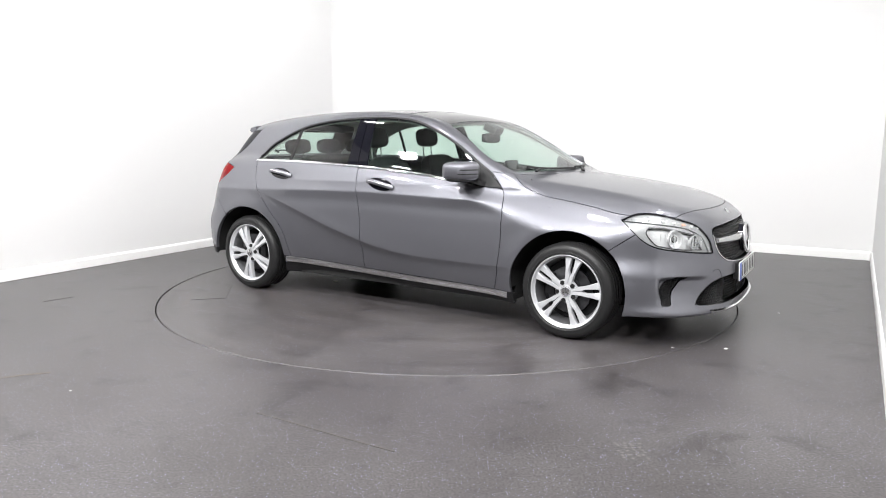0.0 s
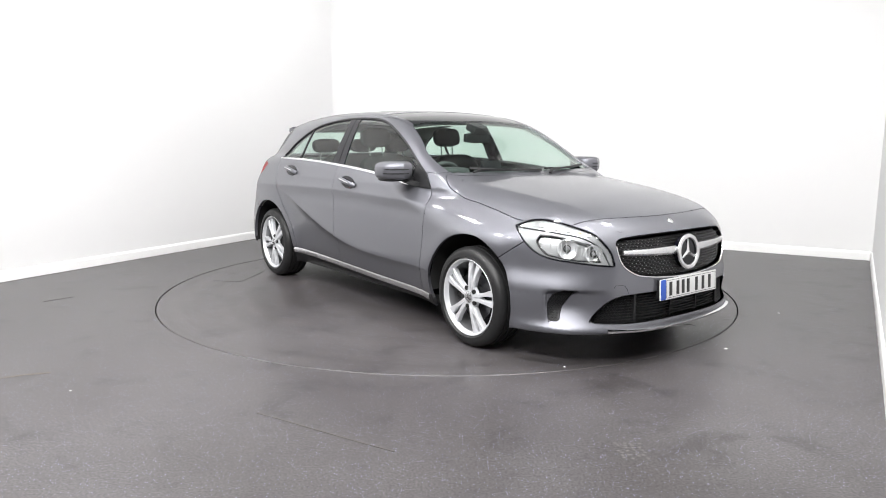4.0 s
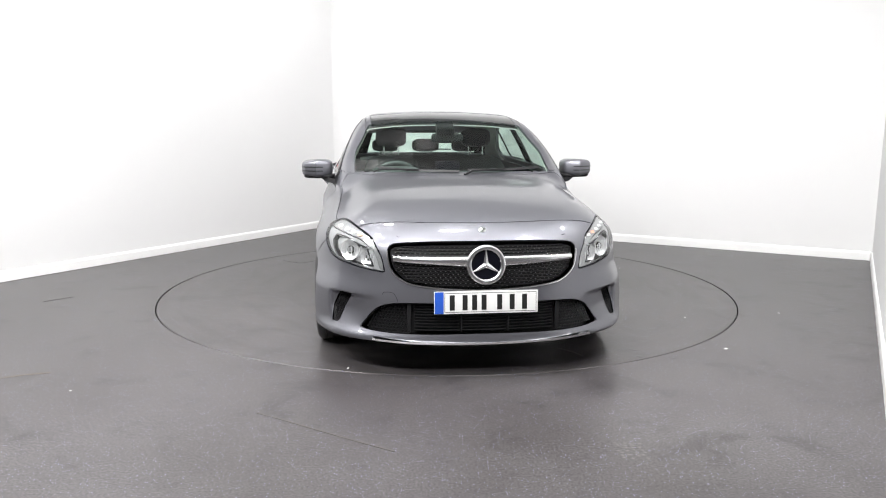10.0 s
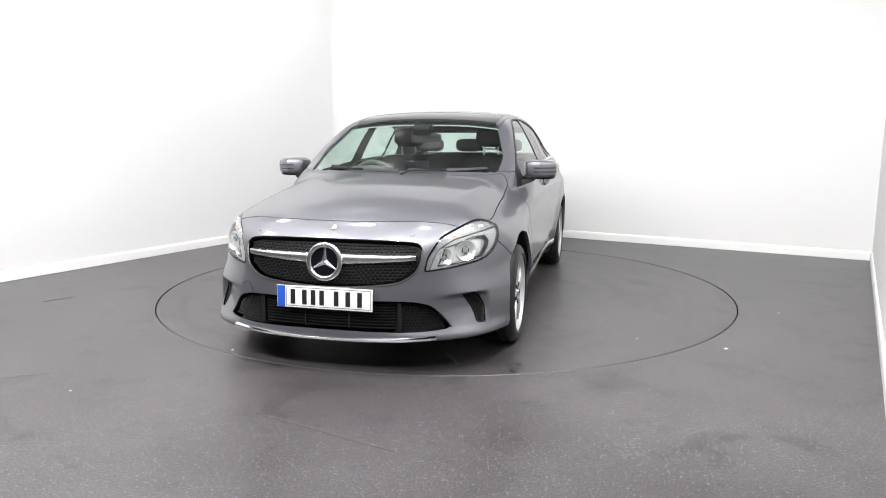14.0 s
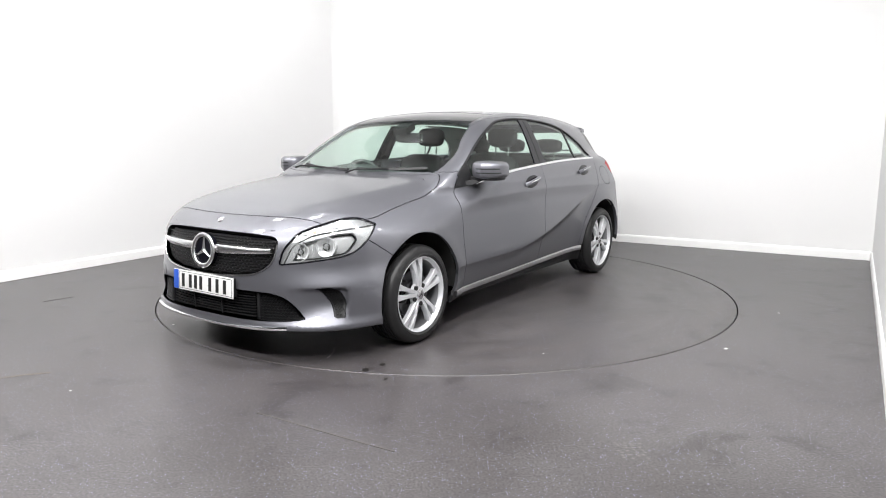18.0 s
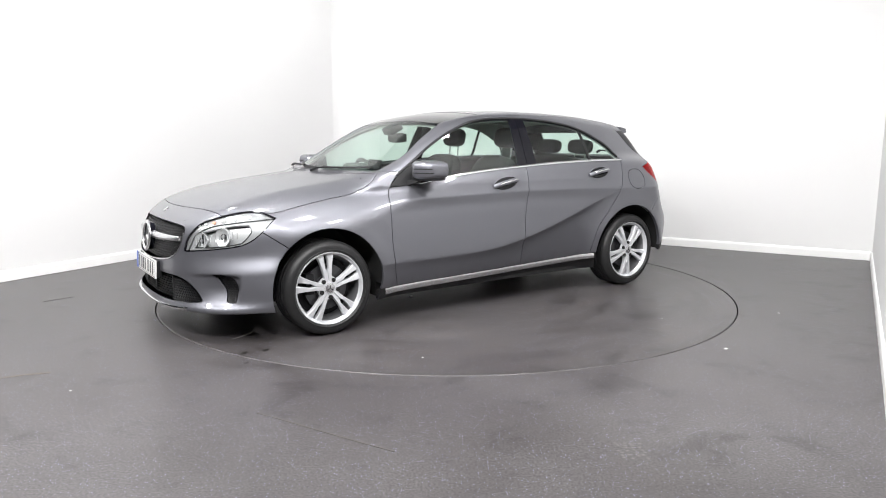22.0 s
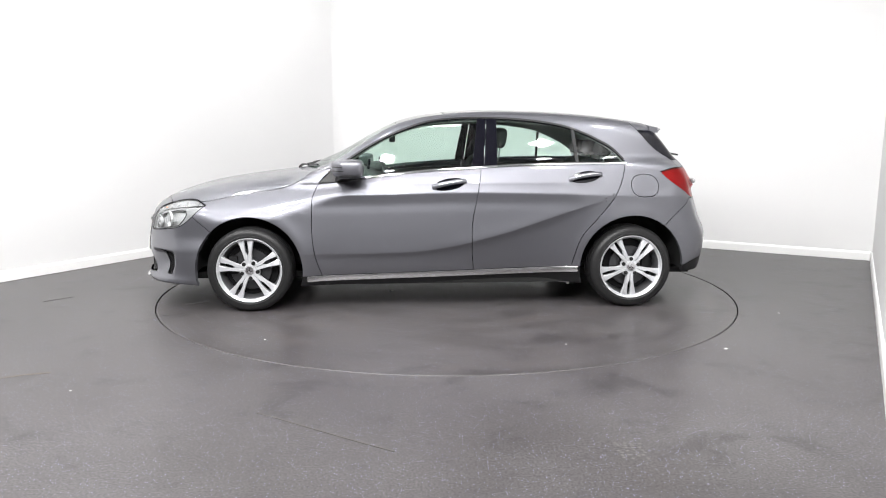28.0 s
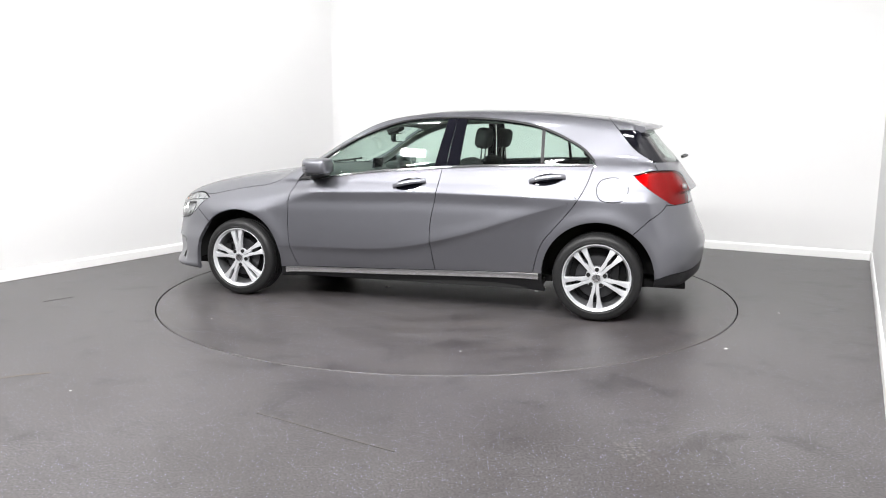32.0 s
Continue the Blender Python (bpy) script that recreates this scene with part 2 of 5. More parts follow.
def spline(points):
    """A smooth function through (x, value) pairs, straight beyond the ends."""
    pts = sorted(points)
    X, Y = np.array([p[0] for p in pts], float), np.array([p[1] for p in pts], float)
    d = np.diff(Y) / np.diff(X)
    h = np.diff(X)
    t = np.empty(len(X))
    t[0], t[-1] = d[0], d[-1]
    t[1:-1] = (d[:-1] * h[1:] + d[1:] * h[:-1]) / (h[:-1] + h[1:])

    def f(x):
        x = np.asarray(x, float)
        i = np.clip(np.searchsorted(X, x) - 1, 0, len(X) - 2)
        u = (x - X[i]) / h[i]
        v = np.clip(u, 0, 1)
        y = ((2 * v**3 - 3 * v**2 + 1) * Y[i] + (v**3 - 2 * v**2 + v) * h[i] * t[i] + (3 * v**2 - 2 * v**3) * Y[i + 1]
             + (v**3 - v**2) * h[i] * t[i + 1])
        return y + np.where(u < 0, u * h[i] * t[0], 0) + np.where(u > 1, (u - 1) * h[i] * t[-1], 0)
    return f


def loop_curve(points, n=14, sharp=()):
    """A closed smooth outline through 2D points; corners whose index is in sharp stay sharp."""
    P = [np.array(p, float) for p in points]
    out, m = [], len(P)
    for i in range(m):
        p0, p1, p2, p3 = P[i - 1], P[i], P[(i + 1) % m], P[(i + 2) % m]
        t1 = (p2 - p1) if i in sharp else (p2 - p0) / 2
        t2 = (p2 - p1) if (i + 1) % m in sharp else (p3 - p1) / 2
        for k in range(n):
            v = k / n
            out.append((2 * v**3 - 3 * v**2 + 1) * p1 + (v**3 - 2 * v**2 + v) * t1 + (3 * v**2 - 2 * v**3) * p2 + (v**3 - v**2) * t2)
    return np.array(out)


def inside(poly, q):
    """Signed distance of the 2D points q to a closed outline: negative inside."""
    a, b = poly, np.roll(poly, -1, axis=0)
    best = np.full(len(q), 1e9)
    odd = np.zeros(len(q), bool)
    for p0, p1 in zip(a, b):
        e = p1 - p0
        w = q - p0
        s = np.clip((w @ e) / max(e @ e, 1e-12), 0, 1)
        best = np.minimum(best, np.hypot(*(w - s[:, None] * e).T))
        if p0[1] != p1[1]:
            c = (p0[1] > q[:, 1]) != (p1[1] > q[:, 1])
            odd ^= c & (q[:, 0] < (p1[0] - p0[0]) * (q[:, 1] - p0[1]) / (p1[1] - p0[1]) + p0[0])
    return np.where(odd, -best, best)


# ================= room =================
def room_piece(name, c, s, mat, label="", bevel=0.0):
    bm = bmesh.new()
    box(bm, c, s, bevel)
    ob = part(name, bm, mat, None, label, smooth=bevel > 0)
    ob.matrix_world = ROOM
    return tagged(ob, kind="structure")


T = 0.12
COVE = 0.45                             # radius of the rounded far corner
BAY_L, BAY_R = 6.6, 5.2                 # how far the white side walls reach from the far wall
HALL = (-3.2, 9.6, -13.0)               # unseen grey hall around the camera, added to tone reflections and fill light
room_piece("wall_left", (-T / 2, -(BAY_L + COVE) / 2, ROOM_H / 2), (T, BAY_L - COVE, ROOM_H), WALL, "plain white painted studio wall")
room_piece("wall_back", ((ROOM_W + COVE) / 2, T / 2, ROOM_H / 2), (ROOM_W - COVE, T, ROOM_H), WALL, "plain white painted studio wall")
room_piece("wall_right", (ROOM_W + T / 2, -BAY_R / 2 + T / 2, ROOM_H / 2), (T, BAY_R + T, ROOM_H), WALL, "plain white painted studio wall")
room_piece("wall_hall_left", (HALL[0] - T / 2, (HALL[2] - BAY_L) / 2, ROOM_H / 2), (T, -HALL[2] - BAY_L, ROOM_H), HALLWALL, "unseen mid grey hall wall added behind the camera")
room_piece("wall_hall_right", (HALL[1] + T / 2, (HALL[2] - BAY_R) / 2, ROOM_H / 2), (T, -HALL[2] - BAY_R, ROOM_H), HALLWALL, "unseen mid grey hall wall added behind the camera")
room_piece("wall_return_left", ((HALL[0] - T) / 2 - 0.003, -BAY_L + T / 2, ROOM_H / 2), (-HALL[0] - T, T, ROOM_H), HALLWALL, "unseen mid grey hall wall added behind the camera")
room_piece("wall_return_right", ((HALL[1] + ROOM_W + T) / 2 + 0.003, -BAY_R + T / 2, ROOM_H / 2), (HALL[1] - ROOM_W - T, T, ROOM_H), HALLWALL, "unseen mid grey hall wall added behind the camera")
room_piece("wall_front", ((HALL[0] + HALL[1]) / 2, HALL[2] - T / 2, ROOM_H / 2), (HALL[1] - HALL[0] + 2 * T, T, ROOM_H), HALLWALL, "unseen mid grey hall wall added behind the camera")
room_piece("ceiling", ((HALL[0] + HALL[1]) / 2, HALL[2] / 2, ROOM_H + T / 2), (HALL[1] - HALL[0] + 2 * T, -HALL[2] + 2 * T, T), CEIL, "plain grey ceiling above the studio bay")


def cove():
    """The rounded corner between the left and the far wall."""
    verts, faces = [], []
    n = 24
    for i in range(n + 1):
        a = math.pi / 2 + math.pi / 2 * i / n
        for r in (COVE, COVE + T):
            for z in (0, ROOM_H):
                verts.append((COVE + r * math.cos(a), -COVE + r * math.sin(a), z))
    for i in range(n):
        p, q = 4 * i, 4 * i + 4
        faces += [(p, q, q + 1, p + 1), (p + 2, p + 3, q + 3, q + 2), (p + 1, q + 1, q + 3, p + 3)]
    ob = mesh_part("wall_corner", verts, faces, WALL, None, "white painted wall rounded into the corner")
    ob.matrix_world = ROOM
    bmesh_fix(ob)
    return tagged(ob, kind="structure")


def skirting(name, pts):
    """A skirting board with a chamfered top, along the wall from a to b."""
    bm = bmesh.new()
    sweep(bm, pts, [(-0.001, 0.002), (0.016, 0.002), (0.016, 0.072), (0.009, 0.088), (-0.001, 0.092)])
    ob = part(name, bm, SKIRT, None, "white painted skirting board at the foot of the wall", smooth=False)
    ob.matrix_world = ROOM
    bmesh_fix(ob)
    return tagged(ob, kind="structure")


def bmesh_fix(ob):
    bm = bmesh.new()
    bm.from_mesh(ob.data)
    bmesh.ops.recalc_face_normals(bm, faces=bm.faces)
    bm.to_mesh(ob.data)
    bm.free()


cove()
skirting("baseboard_left", [(0.0, -BAY_L, 0), (0.0, -COVE, 0)])
skirting("baseboard_corner", [(COVE + COVE * math.cos(a), -COVE + COVE * math.sin(a), 0) for a in [math.pi - math.pi / 2 * k / 20 for k in range(21)]])
skirting("baseboard_back", [(COVE, 0.0, 0), (ROOM_W - 0.018, 0.0, 0)])
skirting("baseboard_right", [(ROOM_W, 0.0, 0), (ROOM_W, -BAY_R, 0)])

# floor: one sheet with a round opening in which the turntable lies
R_TABLE = 2.229


def floor_sheet():
    inv = ROOM.inverted()
    verts, faces = [], []
    n = 160
    rings = [(R_TABLE, 0.0), (R_TABLE + 0.03, 0), (2.35, 0), None]
    for i in range(n):
        a = 2 * math.pi * i / n
        d = Vector((math.cos(a), math.sin(a), 0))
        for r in rings[:3]:
            verts.append(d * r[0])
        p, q = inv @ Vector((0, 0, 0)), (inv.to_3x3() @ d)
        k = min(((HALL[1] + 0.05 - p.x) / q.x if q.x > 1e-9 else 1e9), ((HALL[0] - 0.05 - p.x) / q.x if q.x < -1e-9 else 1e9),
                ((0.05 - p.y) / q.y if q.y > 1e-9 else 1e9), ((HALL[2] - 0.05 - p.y) / q.y if q.y < -1e-9 else 1e9))
        verts.append(d * k)
        verts.append(d * R_TABLE + Vector((0, 0, -0.06)))
    for i in range(n):
        a, b = 5 * i, 5 * ((i + 1) % n)
        for k in range(3):
            faces.append((a + k, a + k + 1, b + k + 1, b + k))
        faces.append((a + 4, a, b, b + 4))
    ob = mesh_part("floor", verts, faces, FLOOR, None, "dark grey speckled safety vinyl floor", smooth=False)
    return tagged(ob, kind="structure")


floor_sheet()
bm = bmesh.new()
cyl(bm, (0, 0, -0.12), (0, 0, -0.06), R_TABLE + 0.05, seg=96)
tagged(part("turntable_pit", bm, PIT, None, "dark recess below the turntable", smooth=False), kind="structure")

# ceiling lights: square panels in a tilting frame, turned towards the white bay
def ceiling_light(x, y, size, tilt, turn, power, drop):
    root = new("ceiling_light")
    tagged(root, "square white floodlight in a slim frame under the ceiling", "ceiling light", "ceiling lights")
    bm = bmesh.new()
    for sx, sy, w, d in ((0, 1, size + 0.06, 0.03), (0, -1, size + 0.06, 0.03), (1, 0, 0.03, size), (-1, 0, 0.03, size)):
        box(bm, (sx * (size / 2 + 0.015), sy * (size / 2 + 0.015), 0.02), (w, d, 0.07), 0.004)
    part("frame", bm, SKIRT, root)
    bm = bmesh.new()
    box(bm, (0, 0, 0.045), (size, size, 0.012))
    part("back_plate", bm, SKIRT, root, smooth=False)
    m = ROOM @ pose(x, y, ROOM_H - drop) @ pose(0, 0, 0, tilt, 0, turn)
    root.matrix_world = m
    bm = bmesh.new()
    cyl(bm, m.inverted() @ ROOM @ Vector((x, y, ROOM_H)), Vector((0, 0, 0.04)), 0.012, seg=10)
    part("stem", bm, SKIRT, root)
    lamp = bpy.data.lights.new("panel_lamp", "AREA")
    lamp.shape, lamp.size = "SQUARE", size
    lamp.energy = LAMP_POWER * power
    lamp.color = (1.0, 0.992, 0.99)
    new("panel_lamp", lamp).matrix_world = m @ pose(0, 0, 0.015)


for gx, gy, tilt, turn, power in ((1.6, -2.6, 84, 62, 0.85), (2.65, -2.9, 84, 20, 0.42), (4.3, -2.9, 84, 0, 0.34), (5.85, -2.9, 0, 0, 0.8)):
    ceiling_light(gx, gy, 0.3, tilt, turn, power, 0.25)           # added unseen: three tilted lamps brighten the walls and far corner
for gy, tilt, power, drop in ((-4.5, 0, 0.65, 0.12), (-6.2, 32, 1.3, 0.35), (-8.3, 46, 2.0, 0.5)):
    for gx, turn, gain in ((1.0, 0, 0.85), (2.65, 6, 0.9), (4.3, 12, 1.1), (5.85, 20, 1.5)):
        ceiling_light(gx, gy, 0.3, tilt, turn if tilt else 0, power * gain, drop)

# ================= turntable =================
turntable = new("turntable")
tagged(turntable, "round turntable flush with the grey speckled floor", "turntable")
bm = bmesh.new()
lathe(bm, [(0.0001, 0.0), (1.2, 0.0), (R_TABLE - 0.014, 0.0), (R_TABLE - 0.009, -0.004), (R_TABLE - 0.009, -0.055), (0.0001, -0.055)], seg=160)
part("deck", bm, DISC, turntable)

# ================= the car's surface =================
TRACK_Z = 0.293          # height of the wheel hubs
AXLE = 1.3495            # half the wheelbase

bonnet_z = spline([(2.26, 0.55), (2.2, 0.655), (2.15, 0.708), (2.10, 0.745), (2.03, 0.785), (1.9, 0.835), (1.78, 0.870), (1.54, 0.915), (1.22, 0.957),
                   (1.0, 0.985), (0.8, 1.02), (0.55, 1.068), (0.0, 1.13), (-0.3, 1.152), (-0.9, 1.177), (-1.3, 1.182), (-1.7, 1.14), (-1.95, 1.06), (-2.1, 0.95)])
plan_y = spline([(2.2, 0.77), (2.0, 0.805), (1.67, 0.848), (1.35, 0.874), (0.9, 0.874), (0.0, 0.880), (-0.6, 0.885), (-1.1, 0.890), (-1.4, 0.886),
                 (-1.7, 0.858), (-2.0, 0.80), (-2.2, 0.74)])
shoulder_z = spline([(2.1, 0.70), (1.66, 0.752), (1.26, 0.792), (0.87, 0.812), (0.48, 0.818), (0.0, 0.830), (-0.7, 0.824), (-1.2, 0.81), (-2.1, 0.80)])
drop_z = spline([(1.5, 0.40), (0.88, 0.408), (0.48, 0.412), (0.285, 0.417), (0.086, 0.433), (-0.112, 0.466), (-0.309, 0.514), (-0.506, 0.570),
                 (-0.7, 0.634), (-0.9, 0.702), (-1.13, 0.773), (-1.6, 0.86)])
drop_fade = spline([(2.5, 0), (1.1, 0.0), (0.85, 0.7), (0.4, 1.0), (-0.5, 1.0), (-0.85, 0.75), (-1.15, 0.15), (-1.3, 0), (-2.5, 0)])
front_x = spline([(0.1, 2.17), (0.2, 2.215), (0.3, 2.212), (0.45, 2.212), (0.6, 2.200), (0.7, 2.175), (0.78, 2.12), (0.9, 1.98)])
rear_x = spline([(0.08, -1.88), (0.15, -1.96), (0.25, -2.01), (0.34, -2.03), (0.43, -2.045), (0.52, -2.047), (0.65, -1.992), (0.73, -1.965), (0.92, -1.90), (1.0, -1.865), (1.1, -1.81)])
belt_y = spline([(1.2, 0.66), (0.8, 0.745), (0.4, 0.787), (0.0, 0.795), (-0.5, 0.797), (-1.0, 0.785), (-1.3, 0.758), (-1.6, 0.705), (-1.9, 0.62), (-2.2, 0.5)])
roof_z = spline([(1.4, 0.760), (1.05, 0.965), (0.927, 1.031), (0.75, 1.111), (0.53, 1.238), (0.315, 1.341), (0.2, 1.373), (0.1, 1.390), (-0.115, 1.412), (-0.33, 1.421), (-0.55, 1.420),
                 (-0.98, 1.401), (-1.4, 1.357), (-1.7, 1.308), (-2.0, 1.25)])
roof_crown = spline([(1.4, 0.13), (0.5, 0.12), (0.1, 0.10), (-0.2, 0.09), (-1.2, 0.09), (-1.8, 0.12)])


def smax(a, b, k):
    return np.maximum(a, b) + np.maximum(k - np.abs(a - b), 0) ** 2 / (4 * k)


def smin(a, b, k):
    return -smax(-a, -b, k)


def step(x, a, b):
    v = np.clip((x - a) / (b - a), 0, 1)
    return v * v * (3 - 2 * v)


def soft(x, k):
    """Zero below, x above, rounded over k."""
    return 0.5 * (x + np.sqrt(x * x + k * k))


def side_y(x, z):
    zs = shoulder_z(x)
    y = plan_y(x)
    y = y - 0.42 * soft(z - zs, 0.005) - 0.25 * np.maximum(z - zs - 0.05, 0) ** 2    # leans in above the shoulder crease
    lo = np.maximum(zs - z, 0)
    flank = step(x, -1.25, -0.7) * (1 - step(x, 0.9, 1.2))
    y = y + flank * (0.016 * step(lo, 0.06, 0.36) - 0.006 * np.exp(-((lo - 0.06) / 0.05) ** 2))
    f = drop_fade(x)
    dz = drop_z(x) - z
    y = y - f * (0.024 * (1 - np.exp(-soft(dz, 0.003) / 0.045)) + 0.17 * soft(dz, 0.003)) + f * 0.004 * np.exp(-(np.maximum(-dz, 0) / 0.06) ** 2) * (dz < 0) + f * 0.004 * np.exp(-(np.maximum(dz, 0) / 0.03) ** 2) * (dz >= 0)
    y = y + 0.022 * step(x, 1.45, 1.75) * (1 - step(z, 0.42, 0.58))                    # fuller bumper corners
    y = y - 0.35 * soft(0.30 - z, 0.05)                                               # tucks in towards the sill
    for ax in (AXLE, -AXLE):                                                          # flares over the wheels
        r = np.hypot(x - ax, z - TRACK_Z)
        y = y + 0.012 * np.exp(-((r - 0.38) / 0.07) ** 2) + 0.004 * np.exp(-(r / 0.5) ** 4)
    return y


ridge_y = spline([(0.9, 0.64), (1.1, 0.615), (1.5, 0.56), (1.8, 0.50), (2.0, 0.44), (2.2, 0.40)])


def floor_line(x):
    return 0.165 + 0.088 * step(-x, 1.52, 1.72) + 0.045 * step(-x, 1.86, 2.0) + 0.022 * step(x, 1.6, 1.75)


def lower_body(x, y, z):
    fore = step(x, 0.5, 1.1)
    drop = (1 - fore) * 0.225 * y * y + fore * (0.10 * y * y + 1.5 * np.maximum(y - 0.55, 0) ** 2)
    drop = drop + fore * 0.06 * soft(y - ridge_y(x), 0.004)                            # two creases along the bonnet
    top = z - (bonnet_z(x) - drop)
    side = y - side_y(x, z)
    front = x - (front_x(z) - 0.21 * y**2 - (0.68 - 0.17 * (1 - step(z, 0.40, 0.54))) * y**4 + 0.04 * np.exp(-((z - 0.205) / 0.035) ** 2) * y**2 * 2)
    front = front + 0.050 * step(y, 0.52, 0.72) * (1 - step(y, 0.748, 0.795)) * (1 - step(z, 0.398, 0.425)) * step(z, 0.23, 0.35)      # scoop before the side vents
    rear = (rear_x(z) + 0.06 * y**2 + 0.32 * y**4) - x
    g = smax(top, side, 0.05)
    g = smax(g, front, 0.10)
    g = smax(g, rear, 0.08)
    return smax(g, floor_line(x) - z, 0.02)


def cabin(x, y, z):
    dz = z - 1.0
    top = z - (roof_z(x) - roof_crown(x) * y * y)
    dz = np.maximum(dz, -0.10)
    side = y - (belt_y(x) - 0.42 * dz - 0.35 * dz * np.abs(dz))
    rear = (-1.64 - 0.80 * (1.29 - z) + 0.26 * y * y) - x
    g = smax(top * 0.9, side * 0.92, 0.045 + 0.03 * step(-x, -0.4, 0.2))
    g = smax(g, rear * 0.8, 0.05)
    return smax(g, 0.86 - z, 0.02)


def body(p):
    x, y, z = p[:, 0], np.abs(p[:, 1]), p[:, 2]
    return smin(lower_body(x, y, z), cabin(x, y, z), 0.035)


def slope(p, e=0.003):
    return np.stack([(body(p + d) - body(p - d)) / (2 * e) for d in np.eye(3) * e], -1)


def settle(p, n=4, keep_y=None):
    """Moves points onto the surface along its slope."""
    for _ in range(n):
        g = slope(p)
        if keep_y is not None:
            g[keep_y, 1] = 0
        p = p - g * (body(p) / np.maximum((g * g).sum(1), 1e-3))[:, None]
    return p


def skin(h):
    """The left half of the body as a fine triangle mesh (surface nets)."""
    xs, ys, zs = np.arange(-2.22, 2.30, h), np.arange(-h * 1.5, 0.98, h), np.arange(0.08, 1.47, h)
    X, Y, Z = np.meshgrid(xs, ys, zs, indexing="ij")
    F = body(np.stack([X.ravel(), Y.ravel(), Z.ravel()], -1)).reshape(X.shape)
    s = F < 0
    nx, ny, nz = (n - 1 for n in F.shape)
    cnt, acc = np.zeros((nx, ny, nz)), np.zeros((nx, ny, nz, 3))
    base = np.stack(np.meshgrid(np.arange(nx), np.arange(ny), np.arange(nz), indexing="ij"), -1).astype(float)
    corners = [(i, j, k) for i in (0, 1) for j in (0, 1) for k in (0, 1)]
    for a in corners:
        for ax in range(3):
            if a[ax]:
                continue
            b = list(a)
            b[ax] = 1
            fa = F[a[0]:a[0] + nx, a[1]:a[1] + ny, a[2]:a[2] + nz]
            fb = F[b[0]:b[0] + nx, b[1]:b[1] + ny, b[2]:b[2] + nz]
            m = (fa < 0) != (fb < 0)
            t = np.where(m, fa / np.where(m, fa - fb, 1), 0)
            off = np.zeros((nx, ny, nz, 3)) + np.array(a, float)
            off[..., ax] = t
            acc += np.where(m[..., None], off, 0)
            cnt += m
    act = cnt > 0
    idx = np.full((nx, ny, nz), -1)
    idx[act] = np.arange(act.sum())
    V = (base[act] + acc[act] / cnt[act][:, None]) * h + np.array([xs[0], ys[0], zs[0]])
    quads = []
    for ax in range(3):
        u, v = (ax + 1) % 3, (ax + 2) % 3
        sl0, sl1 = [slice(1, n) for n in (nx, ny, nz)], [slice(1, n) for n in (nx, ny, nz)]
        sl0[ax], sl1[ax] = slice(0, (nx, ny, nz)[ax]), slice(1, (nx, ny, nz)[ax] + 1)
        a, b = s[tuple(sl0)], s[tuple(sl1)]
        I = np.argwhere(a != b)
        flip = a[a != b]
        I = I + 1
        I[:, ax] -= 1

        def at(du, dv):
            J = I.copy()
            J[:, u] -= du
            J[:, v] -= dv
            return idx[J[:, 0], J[:, 1], J[:, 2]]
        q = np.stack([at(1, 1), at(0, 1), at(0, 0), at(1, 0)], 1)
        q[~flip] = q[~flip][:, ::-1]
        quads.append(q)
    Q = np.concatenate(quads)
    Q = Q[(Q >= 0).all(1)]
    V = settle(V, 5)
    d1 = np.linalg.norm(V[Q[:, 0]] - V[Q[:, 2]], axis=1) < np.linalg.norm(V[Q[:, 1]] - V[Q[:, 3]], axis=1)
    tri = np.where(d1[:, None, None], np.stack([Q[:, [0, 1, 2]], Q[:, [0, 2, 3]]], 1), np.stack([Q[:, [0, 1, 3]], Q[:, [1, 2, 3]]], 1)).reshape(-1, 3)
    return V, tri


